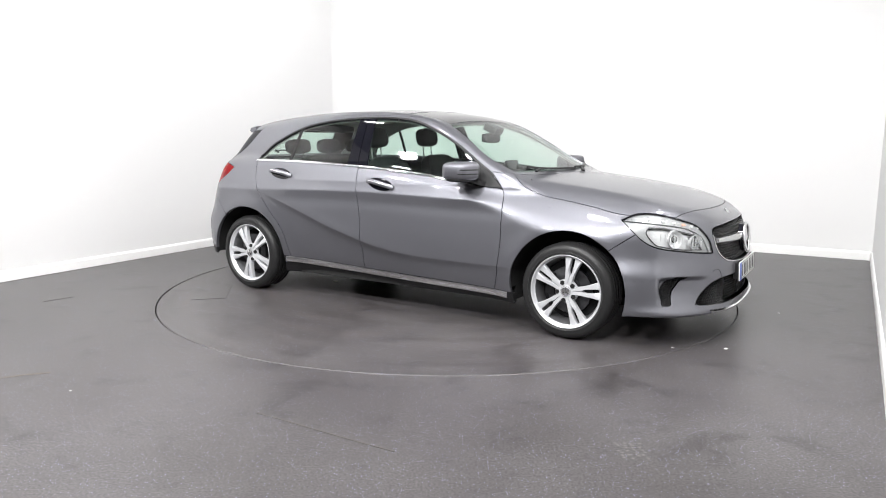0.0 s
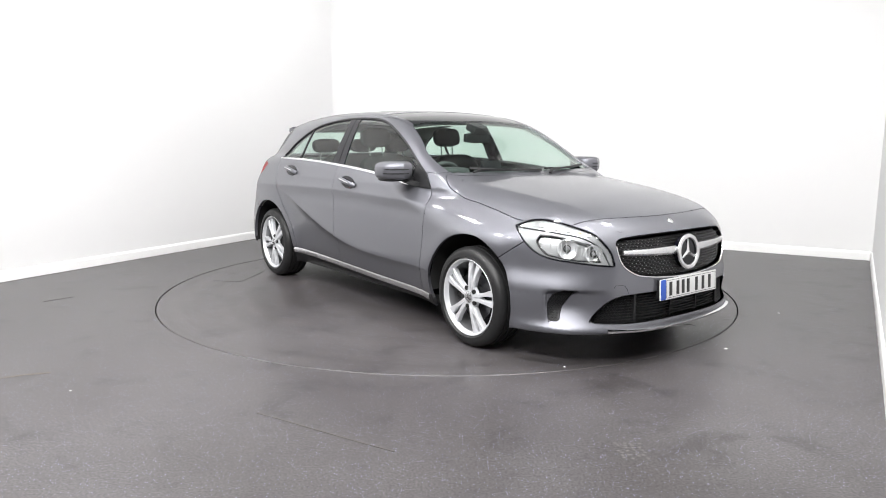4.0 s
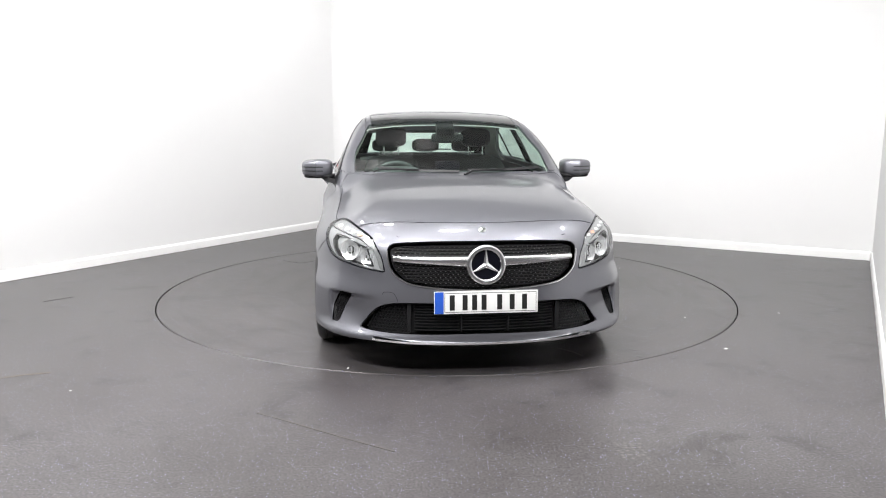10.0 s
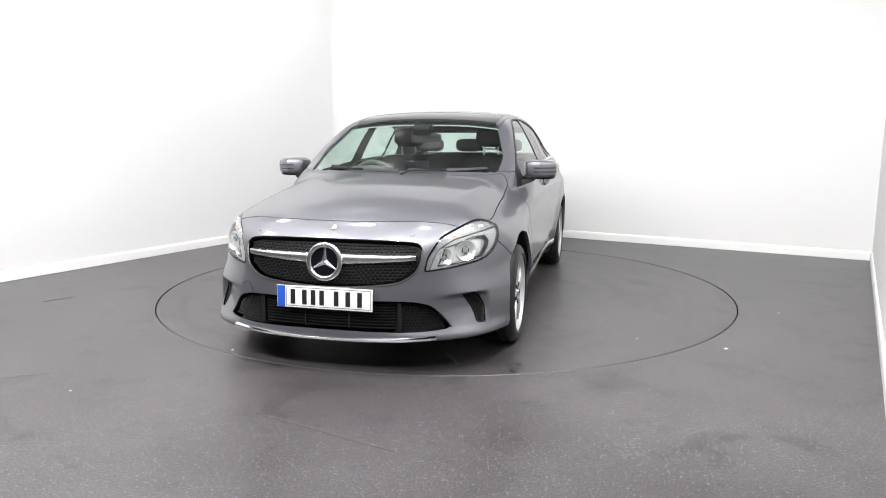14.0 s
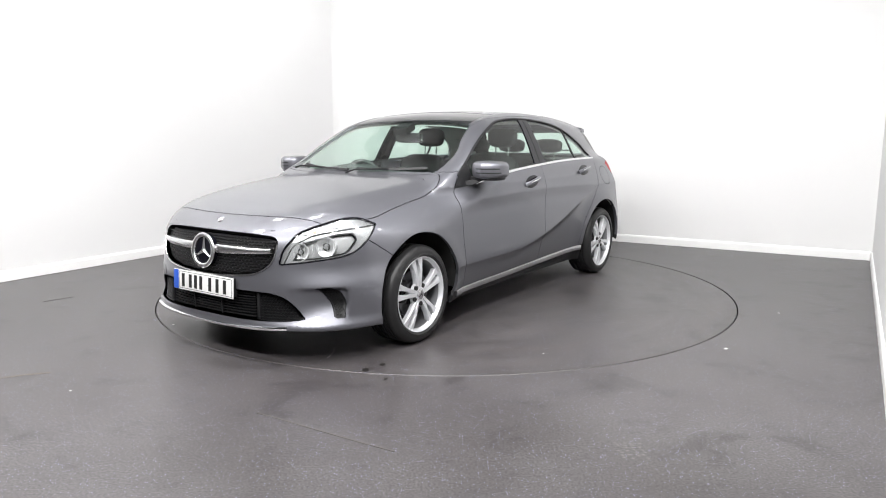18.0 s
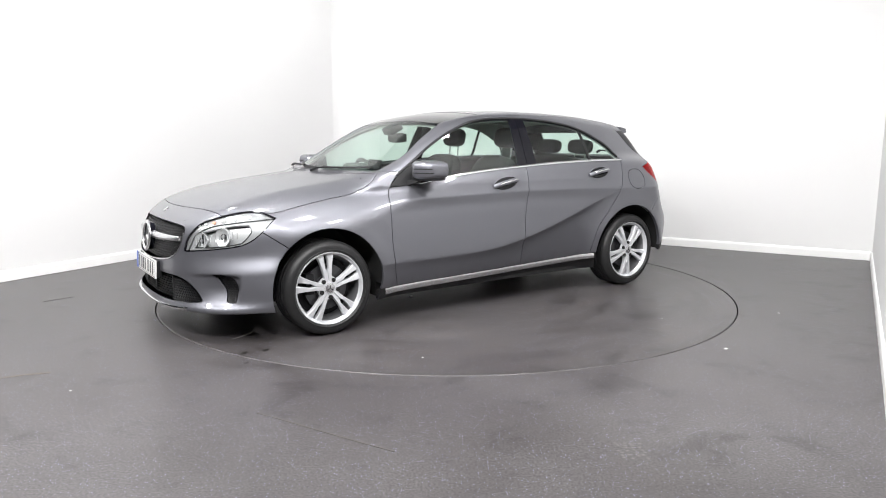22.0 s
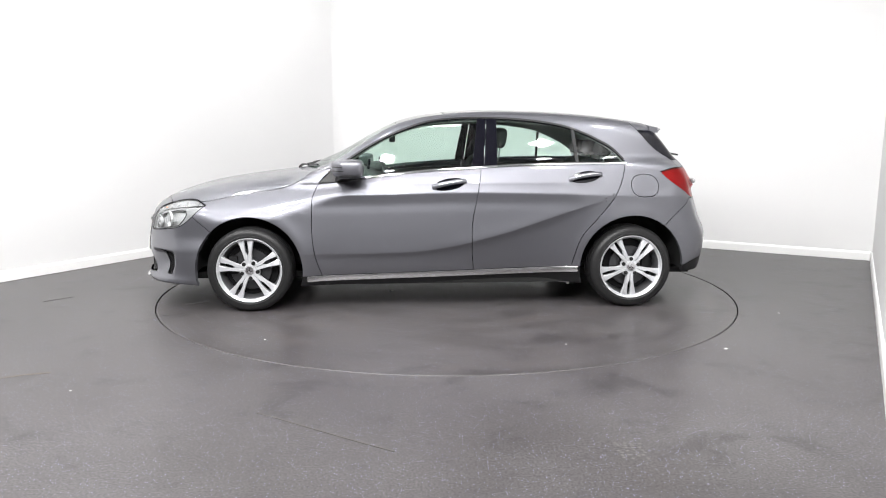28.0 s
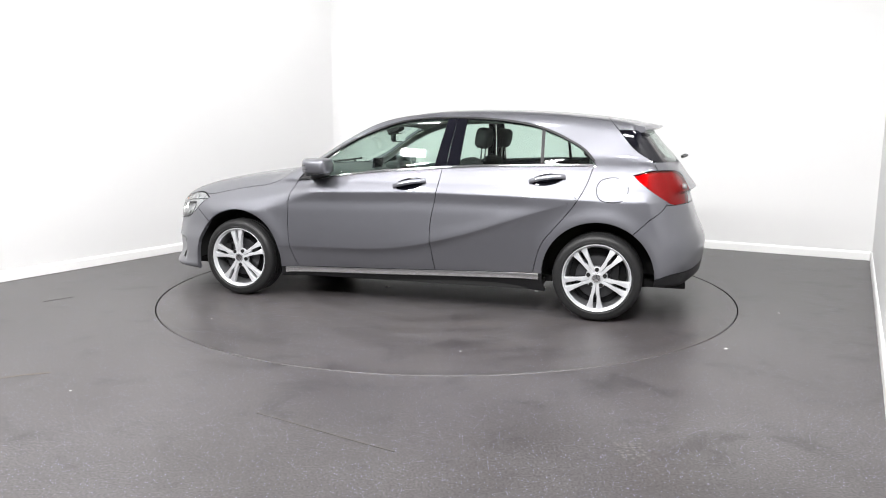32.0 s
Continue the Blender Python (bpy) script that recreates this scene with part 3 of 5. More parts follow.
class Skin:
    """A triangle skin that can be cut along the zero line of any function and sorted into named panels."""

    def __init__(self, V, tri):
        self.V, self.tri = V, tri
        self.tag = np.array(["shell"] * len(tri), dtype=object)

    def mid(self):
        return self.V[self.tri].mean(1)

    def cut(self, f, where=None):
        """Splits the triangles that f's zero line crosses."""
        val = np.ones(len(self.V))
        near = np.unique(self.tri[where(self.mid())]) if where is not None else np.arange(len(self.V))
        if not len(near):
            return self
        val[near] = f(self.V[near])
        val = np.where(np.abs(val) < 4e-4, 4e-4, val)
        s = val[self.tri] < 0
        n = s.sum(1)
        mixed = (n > 0) & (n < 3)
        if where is not None:
            mixed &= where(self.mid())
        if not mixed.any():
            return self
        T, S, G = self.tri[mixed], s[mixed], self.tag[mixed]
        odd = np.where(S.sum(1) == 1, S.argmax(1), (~S).argmax(1))
        r = np.arange(len(T))
        a, b, c = T[r, odd], T[r, (odd + 1) % 3], T[r, (odd + 2) % 3]
        E = np.concatenate([np.stack([a, b], 1), np.stack([a, c], 1)])
        E.sort(1)
        U, inv = np.unique(E, axis=0, return_inverse=True)
        inv = inv.ravel()
        t = val[U[:, 0]] / (val[U[:, 0]] - val[U[:, 1]])
        P = self.V[U[:, 0]] * (1 - t)[:, None] + self.V[U[:, 1]] * t[:, None]
        P = settle(P, 2, keep_y=np.abs(P[:, 1]) < 1e-6)
        m = len(self.V)
        ab, ac = m + inv[:len(T)], m + inv[len(T):]
        self.V = np.concatenate([self.V, P])
        new_t = np.concatenate([np.stack([a, ab, ac], 1), np.stack([ab, b, c], 1), np.stack([ab, c, ac], 1)])
        self.tri = np.concatenate([self.tri[~mixed], new_t])
        self.tag = np.concatenate([self.tag[~mixed], G, G, G])
        return self

    def name(self, tag, f, where=None, only=None):
        """Cuts along f and names what lies inside (f < 0)."""
        self.cut(f, where)
        mid = self.mid()
        ok = where(mid) if where is not None else np.ones(len(mid), bool)
        if only is not None:
            ok &= np.isin(self.tag, only)
        ok[ok] = f(mid[ok]) < 0
        self.tag[ok] = tag
        return self


V, tri = skin(0.02)
sk = Skin(V, tri)
sk.cut(lambda p: p[:, 1] - 0.0)
keep = sk.mid()[:, 1] > 0
sk.tri, sk.tag = sk.tri[keep], sk.tag[keep]
sk.V[np.abs(sk.V[:, 1]) < 6e-4, 1] = 0.0


def xz(poly):
    return lambda p: inside(poly, p[:, [0, 2]])


def yz(poly):
    return lambda p: inside(poly, p[:, [1, 2]])


def xy(poly):
    return lambda p: inside(poly, p[:, [0, 1]])


def below(line):
    """Negative where z lies under line(x)."""
    return lambda p: p[:, 2] - line(p[:, 0])


def seam(line):
    """Negative in front of line(z)."""
    return lambda p: line(p[:, 2]) - p[:, 0]


flank = lambda p: p[:, 1] > 0.45
# outlines, in the car's side view unless said otherwise
window_top = [(0.875, 0.892), (0.78, 0.975), (0.70, 1.027), (0.493, 1.158), (0.291, 1.254), (0.089, 1.318), (-0.111, 1.340), (-0.311, 1.344), (-0.512, 1.337),
              (-0.713, 1.317), (-0.914, 1.277), (-1.118, 1.192), (-1.242, 1.115), (-1.318, 1.030)]
window_sill = [(-0.9, 1.026), (-0.5, 1.014), (-0.27, 1.002), (0.05, 0.982), (0.285, 0.962), (0.55, 0.928), (0.75, 0.900)]
DLO = loop_curve(window_top + window_sill, 8, sharp=(0, 13))
seam_a = spline([(0.15, 0.82), (0.244, 0.850), (0.358, 0.885), (0.478, 0.905), (0.678, 0.911), (0.816, 0.900), (0.90, 0.862), (0.97, 0.80)])
seam_b = spline([(0.15, -0.225), (0.295, -0.216), (0.44, -0.203), (0.60, -0.202), (0.818, -0.240), (0.994, -0.268), (1.05, -0.27)])
seam_c = spline([(0.2, -0.905), (0.308, -0.922), (0.398, -0.943), (0.519, -0.987), (0.659, -1.101), (0.798, -1.207), (0.916, -1.268), (0.994, -1.292), (1.05, -1.31)])
sill_z = spline([(1.2, 0.240), (0.96, 0.246), (-0.97, 0.302), (-1.2, 0.31)])
bonnet_side = spline([(1.9, 0.745), (1.75, 0.762), (1.62, 0.772), (1.48, 0.800), (1.30, 0.831), (1.10, 0.866), (1.0, 0.910), (0.94, 0.955), (0.90, 0.988), (0.8, 1.07)])
LAMP = loop_curve([(-1.39, 0.545), (-1.372, 0.61), (-1.335, 0.662), (-1.265, 0.719), (-1.086, 0.771), (-0.955, 0.779), (-0.848, 0.742), (-0.93, 0.645), (-1.03, 0.588), (-1.21, 0.562)], 8, sharp=(0, 6))
lamp_view = lambda p: inside(LAMP, np.stack([0.6 * p[:, 1] - 0.8 * p[:, 0], p[:, 2]], 1))
GRILLE = loop_curve([(-0.2, 0.702), (0.2, 0.701), (0.40, 0.694), (0.466, 0.681), (0.484, 0.641), (0.463, 0.559), (0.40, 0.508), (0.327, 0.489), (0.183, 0.475), (0.0, 0.469), (-0.2, 0.475)], 8, sharp=(0, 10))
INTAKE = loop_curve([(-0.2, 0.400), (0.2, 0.399), (0.40, 0.396), (0.478, 0.388), (0.545, 0.358), (0.622, 0.262), (0.60, 0.252), (0.481, 0.245), (0.333, 0.243), (0.1, 0.245), (-0.2, 0.245)], 8, sharp=(0, 10, 5))
SCREEN = loop_curve([(1.02, -0.1), (1.02, 0.1), (0.978, 0.37), (0.888, 0.652), (0.665, 0.648), (0.52, 0.60), (0.335, 0.553), (0.332, 0.35), (0.346, 0.1), (0.346, -0.1)], 10, sharp=(0, 3, 6, 9))
VENT = loop_curve([(0.664, 0.420), (0.722, 0.424), (0.758, 0.345), (0.774, 0.258), (0.738, 0.258), (0.704, 0.335)], 8, sharp=(0, 1, 3, 4))
ahead = lambda p: p[:, 0] > 1.2
nose = lambda p: p[:, 0] > 1.75

# rows of points along the two creases of the flank keep them crisp
for d in (-0.012, -0.004, 0.004, 0.012):
    sk.cut(lambda p: p[:, 2] - drop_z(p[:, 0]) - d, lambda p: (p[:, 1] > 0.6) & (np.abs(p[:, 0]) < 1.15) & (p[:, 2] < 0.85))
for d in (-0.010, 0.0, 0.010):
    sk.cut(lambda p: p[:, 2] - shoulder_z(p[:, 0]) - d, lambda p: (p[:, 1] > 0.6) & (p[:, 0] > -1.2) & (p[:, 0] < 1.7))
for d in (-0.008, 0.0, 0.008):
    sk.cut(lambda p: p[:, 1] - ridge_y(p[:, 0]) - d, lambda p: (p[:, 2] > 0.72) & (p[:, 0] > 1.0))
# wheel openings
for ax, tag in ((AXLE, "archf"), (-AXLE, "archr")):
    sk.name("gone", lambda p: np.hypot(p[:, 0] - ax, (p[:, 2] - 0.30)) - 0.366, lambda p: (p[:, 1] > 0.3) & (np.abs(p[:, 0] - ax) < 0.5) & (p[:, 2] < 0.75))
sk.name("gone", lambda p: p[:, 2] - floor_line(p[:, 0]) - 0.007, None)
# glass
sk.name("window", xz(DLO), flank)
above = lambda p: (p[:, 2] > 0.9)
sk.name("windscreen", xy(SCREEN), lambda p: (p[:, 2] > 0.93) & (p[:, 0] > 0.2), ["shell"])
# front end
sk.name("headlamp", lamp_view, ahead, ["shell"])
lamp_split = spline([(-1.45, 0.45), (-1.375, 0.535), (-1.318, 0.640), (-1.265, 0.676), (-1.086, 0.720), (-0.955, 0.734), (-0.848, 0.744), (-0.8, 0.75)])
sk.name("lamp_top", lambda p: lamp_split(0.6 * p[:, 1] - 0.8 * p[:, 0]) - p[:, 2], ahead, ["headlamp"])
BOWL = loop_curve([(-1.318, 0.572), (-1.268, 0.662), (-1.10, 0.704), (-0.99, 0.712), (-0.972, 0.67), (-1.02, 0.608), (-1.07, 0.592), (-1.2, 0.574)], 8, sharp=(0, 1, 3))
bowl_view = lambda p: inside(BOWL, np.stack([0.6 * p[:, 1] - 0.8 * p[:, 0], p[:, 2]], 1))
sk.name("bowl_rim", bowl_view, ahead, ["headlamp"])
sk.name("lamp_bowl", lambda p: bowl_view(p) + 0.0038, ahead, ["bowl_rim"])
sk.name("lens_rim", lambda p: -0.0034 - lamp_view(p), ahead, ["headlamp", "lamp_top"])
sk.name("grille", yz(GRILLE), nose, ["shell"])
sk.name("intake", yz(INTAKE), nose, ["shell"])
sk.name("vent", yz(VENT), nose, ["shell"])
bonnet = lambda p: np.maximum(np.maximum(bonnet_side(p[:, 0]) - p[:, 2], p[:, 0] - (2.035 - 0.26 * p[:, 1] ** 2 - 0.10 * p[:, 1] ** 4)), (1.085 - 0.38 * p[:, 1] ** 2) - p[:, 0])
sk.name("bonnet", bonnet, lambda p: (p[:, 0] > 0.8) & (p[:, 2] > 0.7), ["shell"])
bumper_edge = lambda p: np.minimum(1.735 + (p[:, 2] - 0.66) * 1.37 - p[:, 0], 0.5)
sk.name("bumper", lambda p: np.maximum(bumper_edge(p), p[:, 2] - 0.84), lambda p: (p[:, 0] > 1.4), ["shell"])
# doors
sk.cut(seam(seam_a), lambda p: (p[:, 1] > 0.6) & (p[:, 0] > 0.5) & (p[:, 0] < 1.2))
sk.cut(seam(seam_b), lambda p: (p[:, 1] > 0.6) & (np.abs(p[:, 0]) < 0.6))
sk.cut(seam(seam_c), lambda p: (p[:, 1] > 0.6) & (p[:, 0] < -0.6))
sk.cut(below(sill_z), lambda p: (p[:, 1] > 0.6) & (np.abs(p[:, 0]) < 1.2))
mid = sk.mid()
side_door = (mid[:, 1] > 0.6) & (mid[:, 2] > sill_z(mid[:, 0])) & (sk.tag == "shell") & (mid[:, 2] < 1.045)
low_glass = mid[:, 2] < np.interp(mid[:, 0], [-1.33, -0.9, 0.05, 0.75, 0.9], [1.05, 1.04, 0.99, 0.905, 0.89])
A, B, C = (f(mid[:, 2]) - mid[:, 0] for f in (seam_a, seam_b, seam_c))
sk.tag[side_door & low_glass & (A > 0) & (B < 0)] = "front_door"
sk.tag[side_door & low_glass & (B > 0) & (C < 0)] = "rear_door"
sk.tag[(sk.tag == "shell") & (mid[:, 2] < sill_z(mid[:, 0])) & (mid[:, 1] > 0.5) & (np.abs(mid[:, 0]) < 1.0)] = "sill"
sk.tag[(sk.tag == "shell") & (A < 0) & (mid[:, 0] > 0.7) & (mid[:, 2] < 0.99)] = "wing"
# glass is split into panes and pillars
bp1 = lambda p: p[:, 0] - (-0.20 - (p[:, 2] - 1.0) * 0.16)
bp2 = lambda p: p[:, 0] - (-0.385 - (p[:, 2] - 1.0) * 0.04)
qd1 = lambda p: p[:, 0] - (-0.945 + (p[:, 2] - 1.03) * 0.05)
qd2 = lambda p: p[:, 0] - (-0.972 + (p[:, 2] - 1.03) * 0.05)
bpm = lambda p: p[:, 0] - (-0.288 - (p[:, 2] - 1.0) * 0.10)
sail = lambda p: 0.665 - p[:, 0]
for f in (bp1, bp2, bpm, qd1, qd2, sail):
    sk.cut(f, flank)
mid = sk.mid()
w = sk.tag == "window"
sk.tag[w & (bp1(mid) >= 0)] = "front_window"
sk.tag[w & (sail(mid) < 0)] = "sail"
sk.tag[w & (bp1(mid) < 0) & (bpm(mid) >= 0)] = "pillar_fore"
sk.tag[w & (bpm(mid) < 0) & (bp2(mid) >= 0)] = "pillar_aft"
sk.tag[w & (bp2(mid) < 0) & (qd1(mid) >= 0)] = "rear_window"
sk.tag[w & (qd1(mid) < 0) & (qd2(mid) >= 0)] = "divider"
sk.tag[w & (qd2(mid) < 0)] = "quarter_window"
# rear end
rear_edge = lambda p: p[:, 0] - (-1.576 - (p[:, 2] - 0.60) * 1.05 - 0.9 * np.maximum(p[:, 2] - 0.7, 0) * (0.78 - p[:, 2]) * 8)
sk.name("rear_bumper", lambda p: np.maximum(rear_edge(p), p[:, 2] - 0.782), lambda p: p[:, 0] < -1.2, ["shell"])
diffuser_z = spline([(-1.6, 0.29), (-1.724, 0.309), (-1.81, 0.337), (-1.96, 0.36), (-2.05, 0.40), (-2.2, 0.41)])
sk.name("diffuser", below(diffuser_z), lambda p: p[:, 0] < -1.5, ["rear_bumper"])
TAIL = loop_curve([(1.077, 0.972), (1.2, 0.998), (1.36, 1.0), (1.495, 0.99), (1.60, 0.95), (1.62, 0.86), (1.60, 0.787), (1.538, 0.779), (1.354, 0.787), (1.209, 0.853), (1.12, 0.92)], 8, sharp=(0,))
tail_view = lambda p: inside(TAIL, np.stack([-p[:, 0] - 0.6 * p[:, 1], p[:, 2]], 1))
sk.name("tail_lamp", tail_view, lambda p: p[:, 0] < -1.4, ["shell"])
gate_x = spline([(0.70, -1.76), (0.9, -1.76), (1.009, -1.70), (1.055, -1.669), (1.116, -1.576), (1.249, -1.452), (1.321, -1.39), (1.36, -1.348), (1.42, -1.335)])
sk.name("tailgate", lambda p: p[:, 0] - gate_x(p[:, 2]), lambda p: (p[:, 0] < -1.25) & (p[:, 2] > 0.77), ["shell"])
sk.name("rear_trim", lambda p: np.maximum(p[:, 2] - 1.262, 1.052 - p[:, 2]), lambda p: p[:, 0] < -1.3, ["tailgate"])
sk.name("rear_glass", lambda p: p[:, 1] - (0.50 + (1.25 - p[:, 2]) * 0.28), lambda p: (p[:, 0] < -1.45) & (p[:, 2] > 1.0), ["rear_trim"])
CAP = loop_curve([(-1.43, 0.955), (-1.505, 0.935), (-1.53, 0.877), (-1.505, 0.815), (-1.43, 0.798), (-1.355, 0.815), (-1.33, 0.877), (-1.355, 0.935)], 6)
sk.name("fuel_flap", xz(CAP), flank, ["shell"])
# roof
sk.cut(lambda p: p[:, 1] - (0.575 - 0.02 * p[:, 0] ** 2), lambda p: p[:, 2] > 1.2)
mid = sk.mid()
sk.tag[(sk.tag == "shell") & (mid[:, 2] > 1.2) & (mid[:, 1] < 0.575 - 0.02 * mid[:, 0] ** 2) & (mid[:, 0] < 0.4)] = "roof"
sk.cut(lambda p: p[:, 0] + 0.02, lambda p: p[:, 2] > 1.3)
sk.cut(lambda p: p[:, 1] - 0.535, lambda p: (p[:, 2] > 1.2) & (p[:, 0] > -0.1))
mid = sk.mid()
sk.tag[(sk.tag == "roof") & (mid[:, 0] > -0.02) & (mid[:, 1] < 0.535)] = "roof_glass"
sk.tag[(sk.tag == "shell") & (mid[:, 1] < 0.64) & (mid[:, 0] > 0.85) & (mid[:, 2] > 0.9)] = "cowl"


def panel(name, tags, mat, parent, side=0, gap=0.0026, lip=0.016, label="", sink=0.0, push=None, whole=False):
    """One panel of the skin as a part: side 1 left, -1 right, 0 both halves joined. Its rim is drawn in by gap and folded inwards by lip."""
    tags = [tags] if isinstance(tags, str) else tags
    T = sk.tri[np.isin(sk.tag, tags)]
    if not len(T):
        return None
    if whole:                                   # only the largest joined piece
        piece = np.arange(len(sk.V))
        for _ in range(400):
            low = piece[T].min(1)
            before = piece.copy()
            for k in range(3):
                np.minimum.at(piece, T[:, k], low)
            if (piece == before).all():
                break
        ids, num = np.unique(piece[T[:, 0]], return_counts=True)
        T = T[piece[T[:, 0]] == ids[np.argmax(num)]]
    used, inv = np.unique(T, return_inverse=True)
    T = inv.reshape(-1, 3)
    P = sk.V[used]
    N = slope(P)
    N /= np.linalg.norm(N, axis=1)[:, None]
    centre = P[:, 1] == 0
    N[centre, 1] = 0
    e = np.concatenate([T[:, [0, 1]], T[:, [1, 2]], T[:, [2, 0]]])
    third = np.concatenate([T[:, 2], T[:, 0], T[:, 1]])
    key = np.sort(e, 1)
    _, first, count = np.unique(key, axis=0, return_index=True, return_counts=True)
    rim = first[count == 1]
    if side == 0:
        rim = rim[~(centre[e[rim, 0]] & centre[e[rim, 1]])]
    E = e[rim]
    inn = np.zeros_like(P)
    for a, b in ((0, 1), (1, 0)):
        d = P[E[:, 1]] - P[E[:, 0]]
        n = np.cross(N[E[:, a]], d)
        n /= np.maximum(np.linalg.norm(n, axis=1), 1e-9)[:, None]
        np.add.at(inn, E[:, a], n)
    ln = np.linalg.norm(inn, axis=1)
    inn[ln > 0] /= ln[ln > 0][:, None]
    inn[centre, 1] = 0
    P = P + inn * gap - N * sink
    if push is not None:
        P = push(P)
    rv = np.unique(E)
    lipP = P[rv] - N[rv] * lip
    where = np.full(len(P), -1)
    where[rv] = len(P) + np.arange(len(rv))
    rimN = -inn[rv] * 0.9 + N[rv] * 0.1
    # the fold has vertices of its own, so that the face's normals stay true
    top = len(P) + len(rv) + np.arange(len(rv))
    wtop = np.full(len(P), -1)
    wtop[rv] = top
    lips = [(wtop[b], wtop[a], where[a], where[b]) for a, b in E]
    allP = np.concatenate([P, lipP, P[rv]])
    allN = np.concatenate([N, rimN, rimN])
    faces = [tuple(t) for t in T] + lips
    if side <= 0:
        mp, mn = allP * (1, -1, 1), allN * (1, -1, 1)
        mf = [f[::-1] for f in faces]
        if side < 0:
            allP, allN, faces = mp, mn, mf
        else:
            n = len(allP)
            ids = np.arange(n) + n
            ids[:len(P)][centre] = np.arange(len(P))[centre]
            faces = faces + [tuple(ids[i] for i in f) for f in mf]
            allP, allN = np.concatenate([allP, mp]), np.concatenate([allN, mn])
    return mesh_part(name, allP, faces, mat, parent, label, normals=allN)


def relief(axis, near, far, us, vs, n=80):
    """How far out the body reaches along one axis over a grid of the two others."""
    U, W = np.meshgrid(us, vs, indexing="ij")
    d = np.linspace(near, far, n)
    P = np.empty((len(us), len(vs), n, 3))
    rest = [k for k in range(3) if k != axis]
    P[..., rest[0]], P[..., rest[1]], P[..., axis] = U[..., None], W[..., None], d
    F = body(P.reshape(-1, 3)).reshape(len(us), len(vs), n)
    i = np.clip(np.argmax(F < 0, axis=2), 1, n - 1)
    a, b = np.take_along_axis(F, i[..., None] - 1, 2)[..., 0], np.take_along_axis(F, i[..., None], 2)[..., 0]
    t = np.clip(a / np.where(a == b, 1, a - b), 0, 1)
    return d[i - 1] + (d[i] - d[i - 1]) * t


def sample(grid, us, vs, u, v):
    fu = np.clip((u - us[0]) / (us[1] - us[0]), 0, len(us) - 1.001)
    fv = np.clip((v - vs[0]) / (vs[1] - vs[0]), 0, len(vs) - 1.001)
    i, j = int(fu), int(fv)
    a, b = fu - i, fv - j
    return float(grid[i, j] * (1 - a) * (1 - b) + grid[i + 1, j] * a * (1 - b) + grid[i, j + 1] * (1 - a) * b + grid[i + 1, j + 1] * a * b)


SX, SZ = np.arange(-1.7, 1.71, 0.03), np.arange(0.17, 1.40, 0.025)
SIDE = relief(1, 1.0, 0.3, SX, SZ)
FY, FZ = np.arange(0.0, 0.86, 0.02), np.arange(0.17, 0.82, 0.018)
FRONT = relief(0, 2.32, 1.55, FY, FZ)


def on_side(x, z, s=1, out=0.0):
    """A point of the body's side at x, z, on the left (s = 1) or right, and the way out of the surface there."""
    f = lambda a, b: sample(SIDE, SX, SZ, a, b)
    n = Vector((-(f(x + 0.02, z) - f(x - 0.02, z)) / 0.04, 1.0, -(f(x, z + 0.02) - f(x, z - 0.02)) / 0.04)).normalized()
    p = Vector((x, f(x, z), z)) + n * out
    return Vector((p.x, s * p.y, p.z)), Vector((n.x, s * n.y, n.z))


def on_front(y, z, out=0.0):
    """A point of the nose at y, z, and the way out of the surface there."""
    s = -1 if y < 0 else 1
    y = abs(y)
    f = lambda a, b: sample(FRONT, FY, FZ, abs(a), b)
    n = Vector((1.0, -(f(y + 0.015, z) - f(y - 0.015, z)) / 0.03, -(f(y, z + 0.015) - f(y, z - 0.015)) / 0.03)).normalized()
    p = Vector((f(y, z), y, z)) + n * out
    return Vector((p.x, s * p.y, p.z)), Vector((n.x, s * n.y, n.z))


# ================= the car =================
car = new("car")
tagged(car, "grey metallic five-door hatchback with silver alloy wheels on the turntable", "car")
def blob(bm, c, s, e=0.6, seg=20, rings=12, turn=None, tweak=None):
    """A rounded box: a ball whose outline is squared up the more, the smaller e is."""
    def sg(v):
        return math.copysign(abs(v) ** e, v)
    m = Matrix.Translation(c) @ (turn or Matrix())
    rows = []
    for i in range(rings + 1):
        ph = -math.pi / 2 + math.pi * i / rings
        row = []
        for j in range(seg):
            th = 2 * math.pi * j / seg
            v = Vector((s[0] / 2 * sg(math.cos(ph)) * sg(math.cos(th)), s[1] / 2 * sg(math.cos(ph)) * sg(math.sin(th)), s[2] / 2 * sg(math.sin(ph))))
            if tweak:
                v = tweak(v)
            row.append(bm.verts.new(m @ v))
        rows.append(row)
    for i in range(rings):
        for j in range(seg):
            k = (j + 1) % seg
            bm.faces.new((rows[i][j], rows[i][k], rows[i + 1][k], rows[i + 1][j]))
    bmesh.ops.remove_doubles(bm, verts=bm.verts, dist=1e-5)
    return bm


def strip(path, s, half, low, high, name, mat, parent, label="", n=60, lean=0.0):
    """A trim strip laid on the car's side along path(x) between two x."""
    x0, x1, z = path
    pts, ups = [], []
    for i in range(n + 1):
        x = x0 + (x1 - x0) * i / n
        p, nn = on_side(x, float(z(x)), s)
        pts.append(p)
        ups.append((nn + Vector((0, 0, lean))).normalized())
    bm = bmesh.new()
    sweep(bm, pts, [(-half, low), (half, low), (half, high * 0.7), (half * 0.6, high), (-half * 0.6, high), (-half, high * 0.7)], ups)
    bmesh.ops.recalc_face_normals(bm, faces=bm.faces)
    return part(name, bm, mat, parent, label)


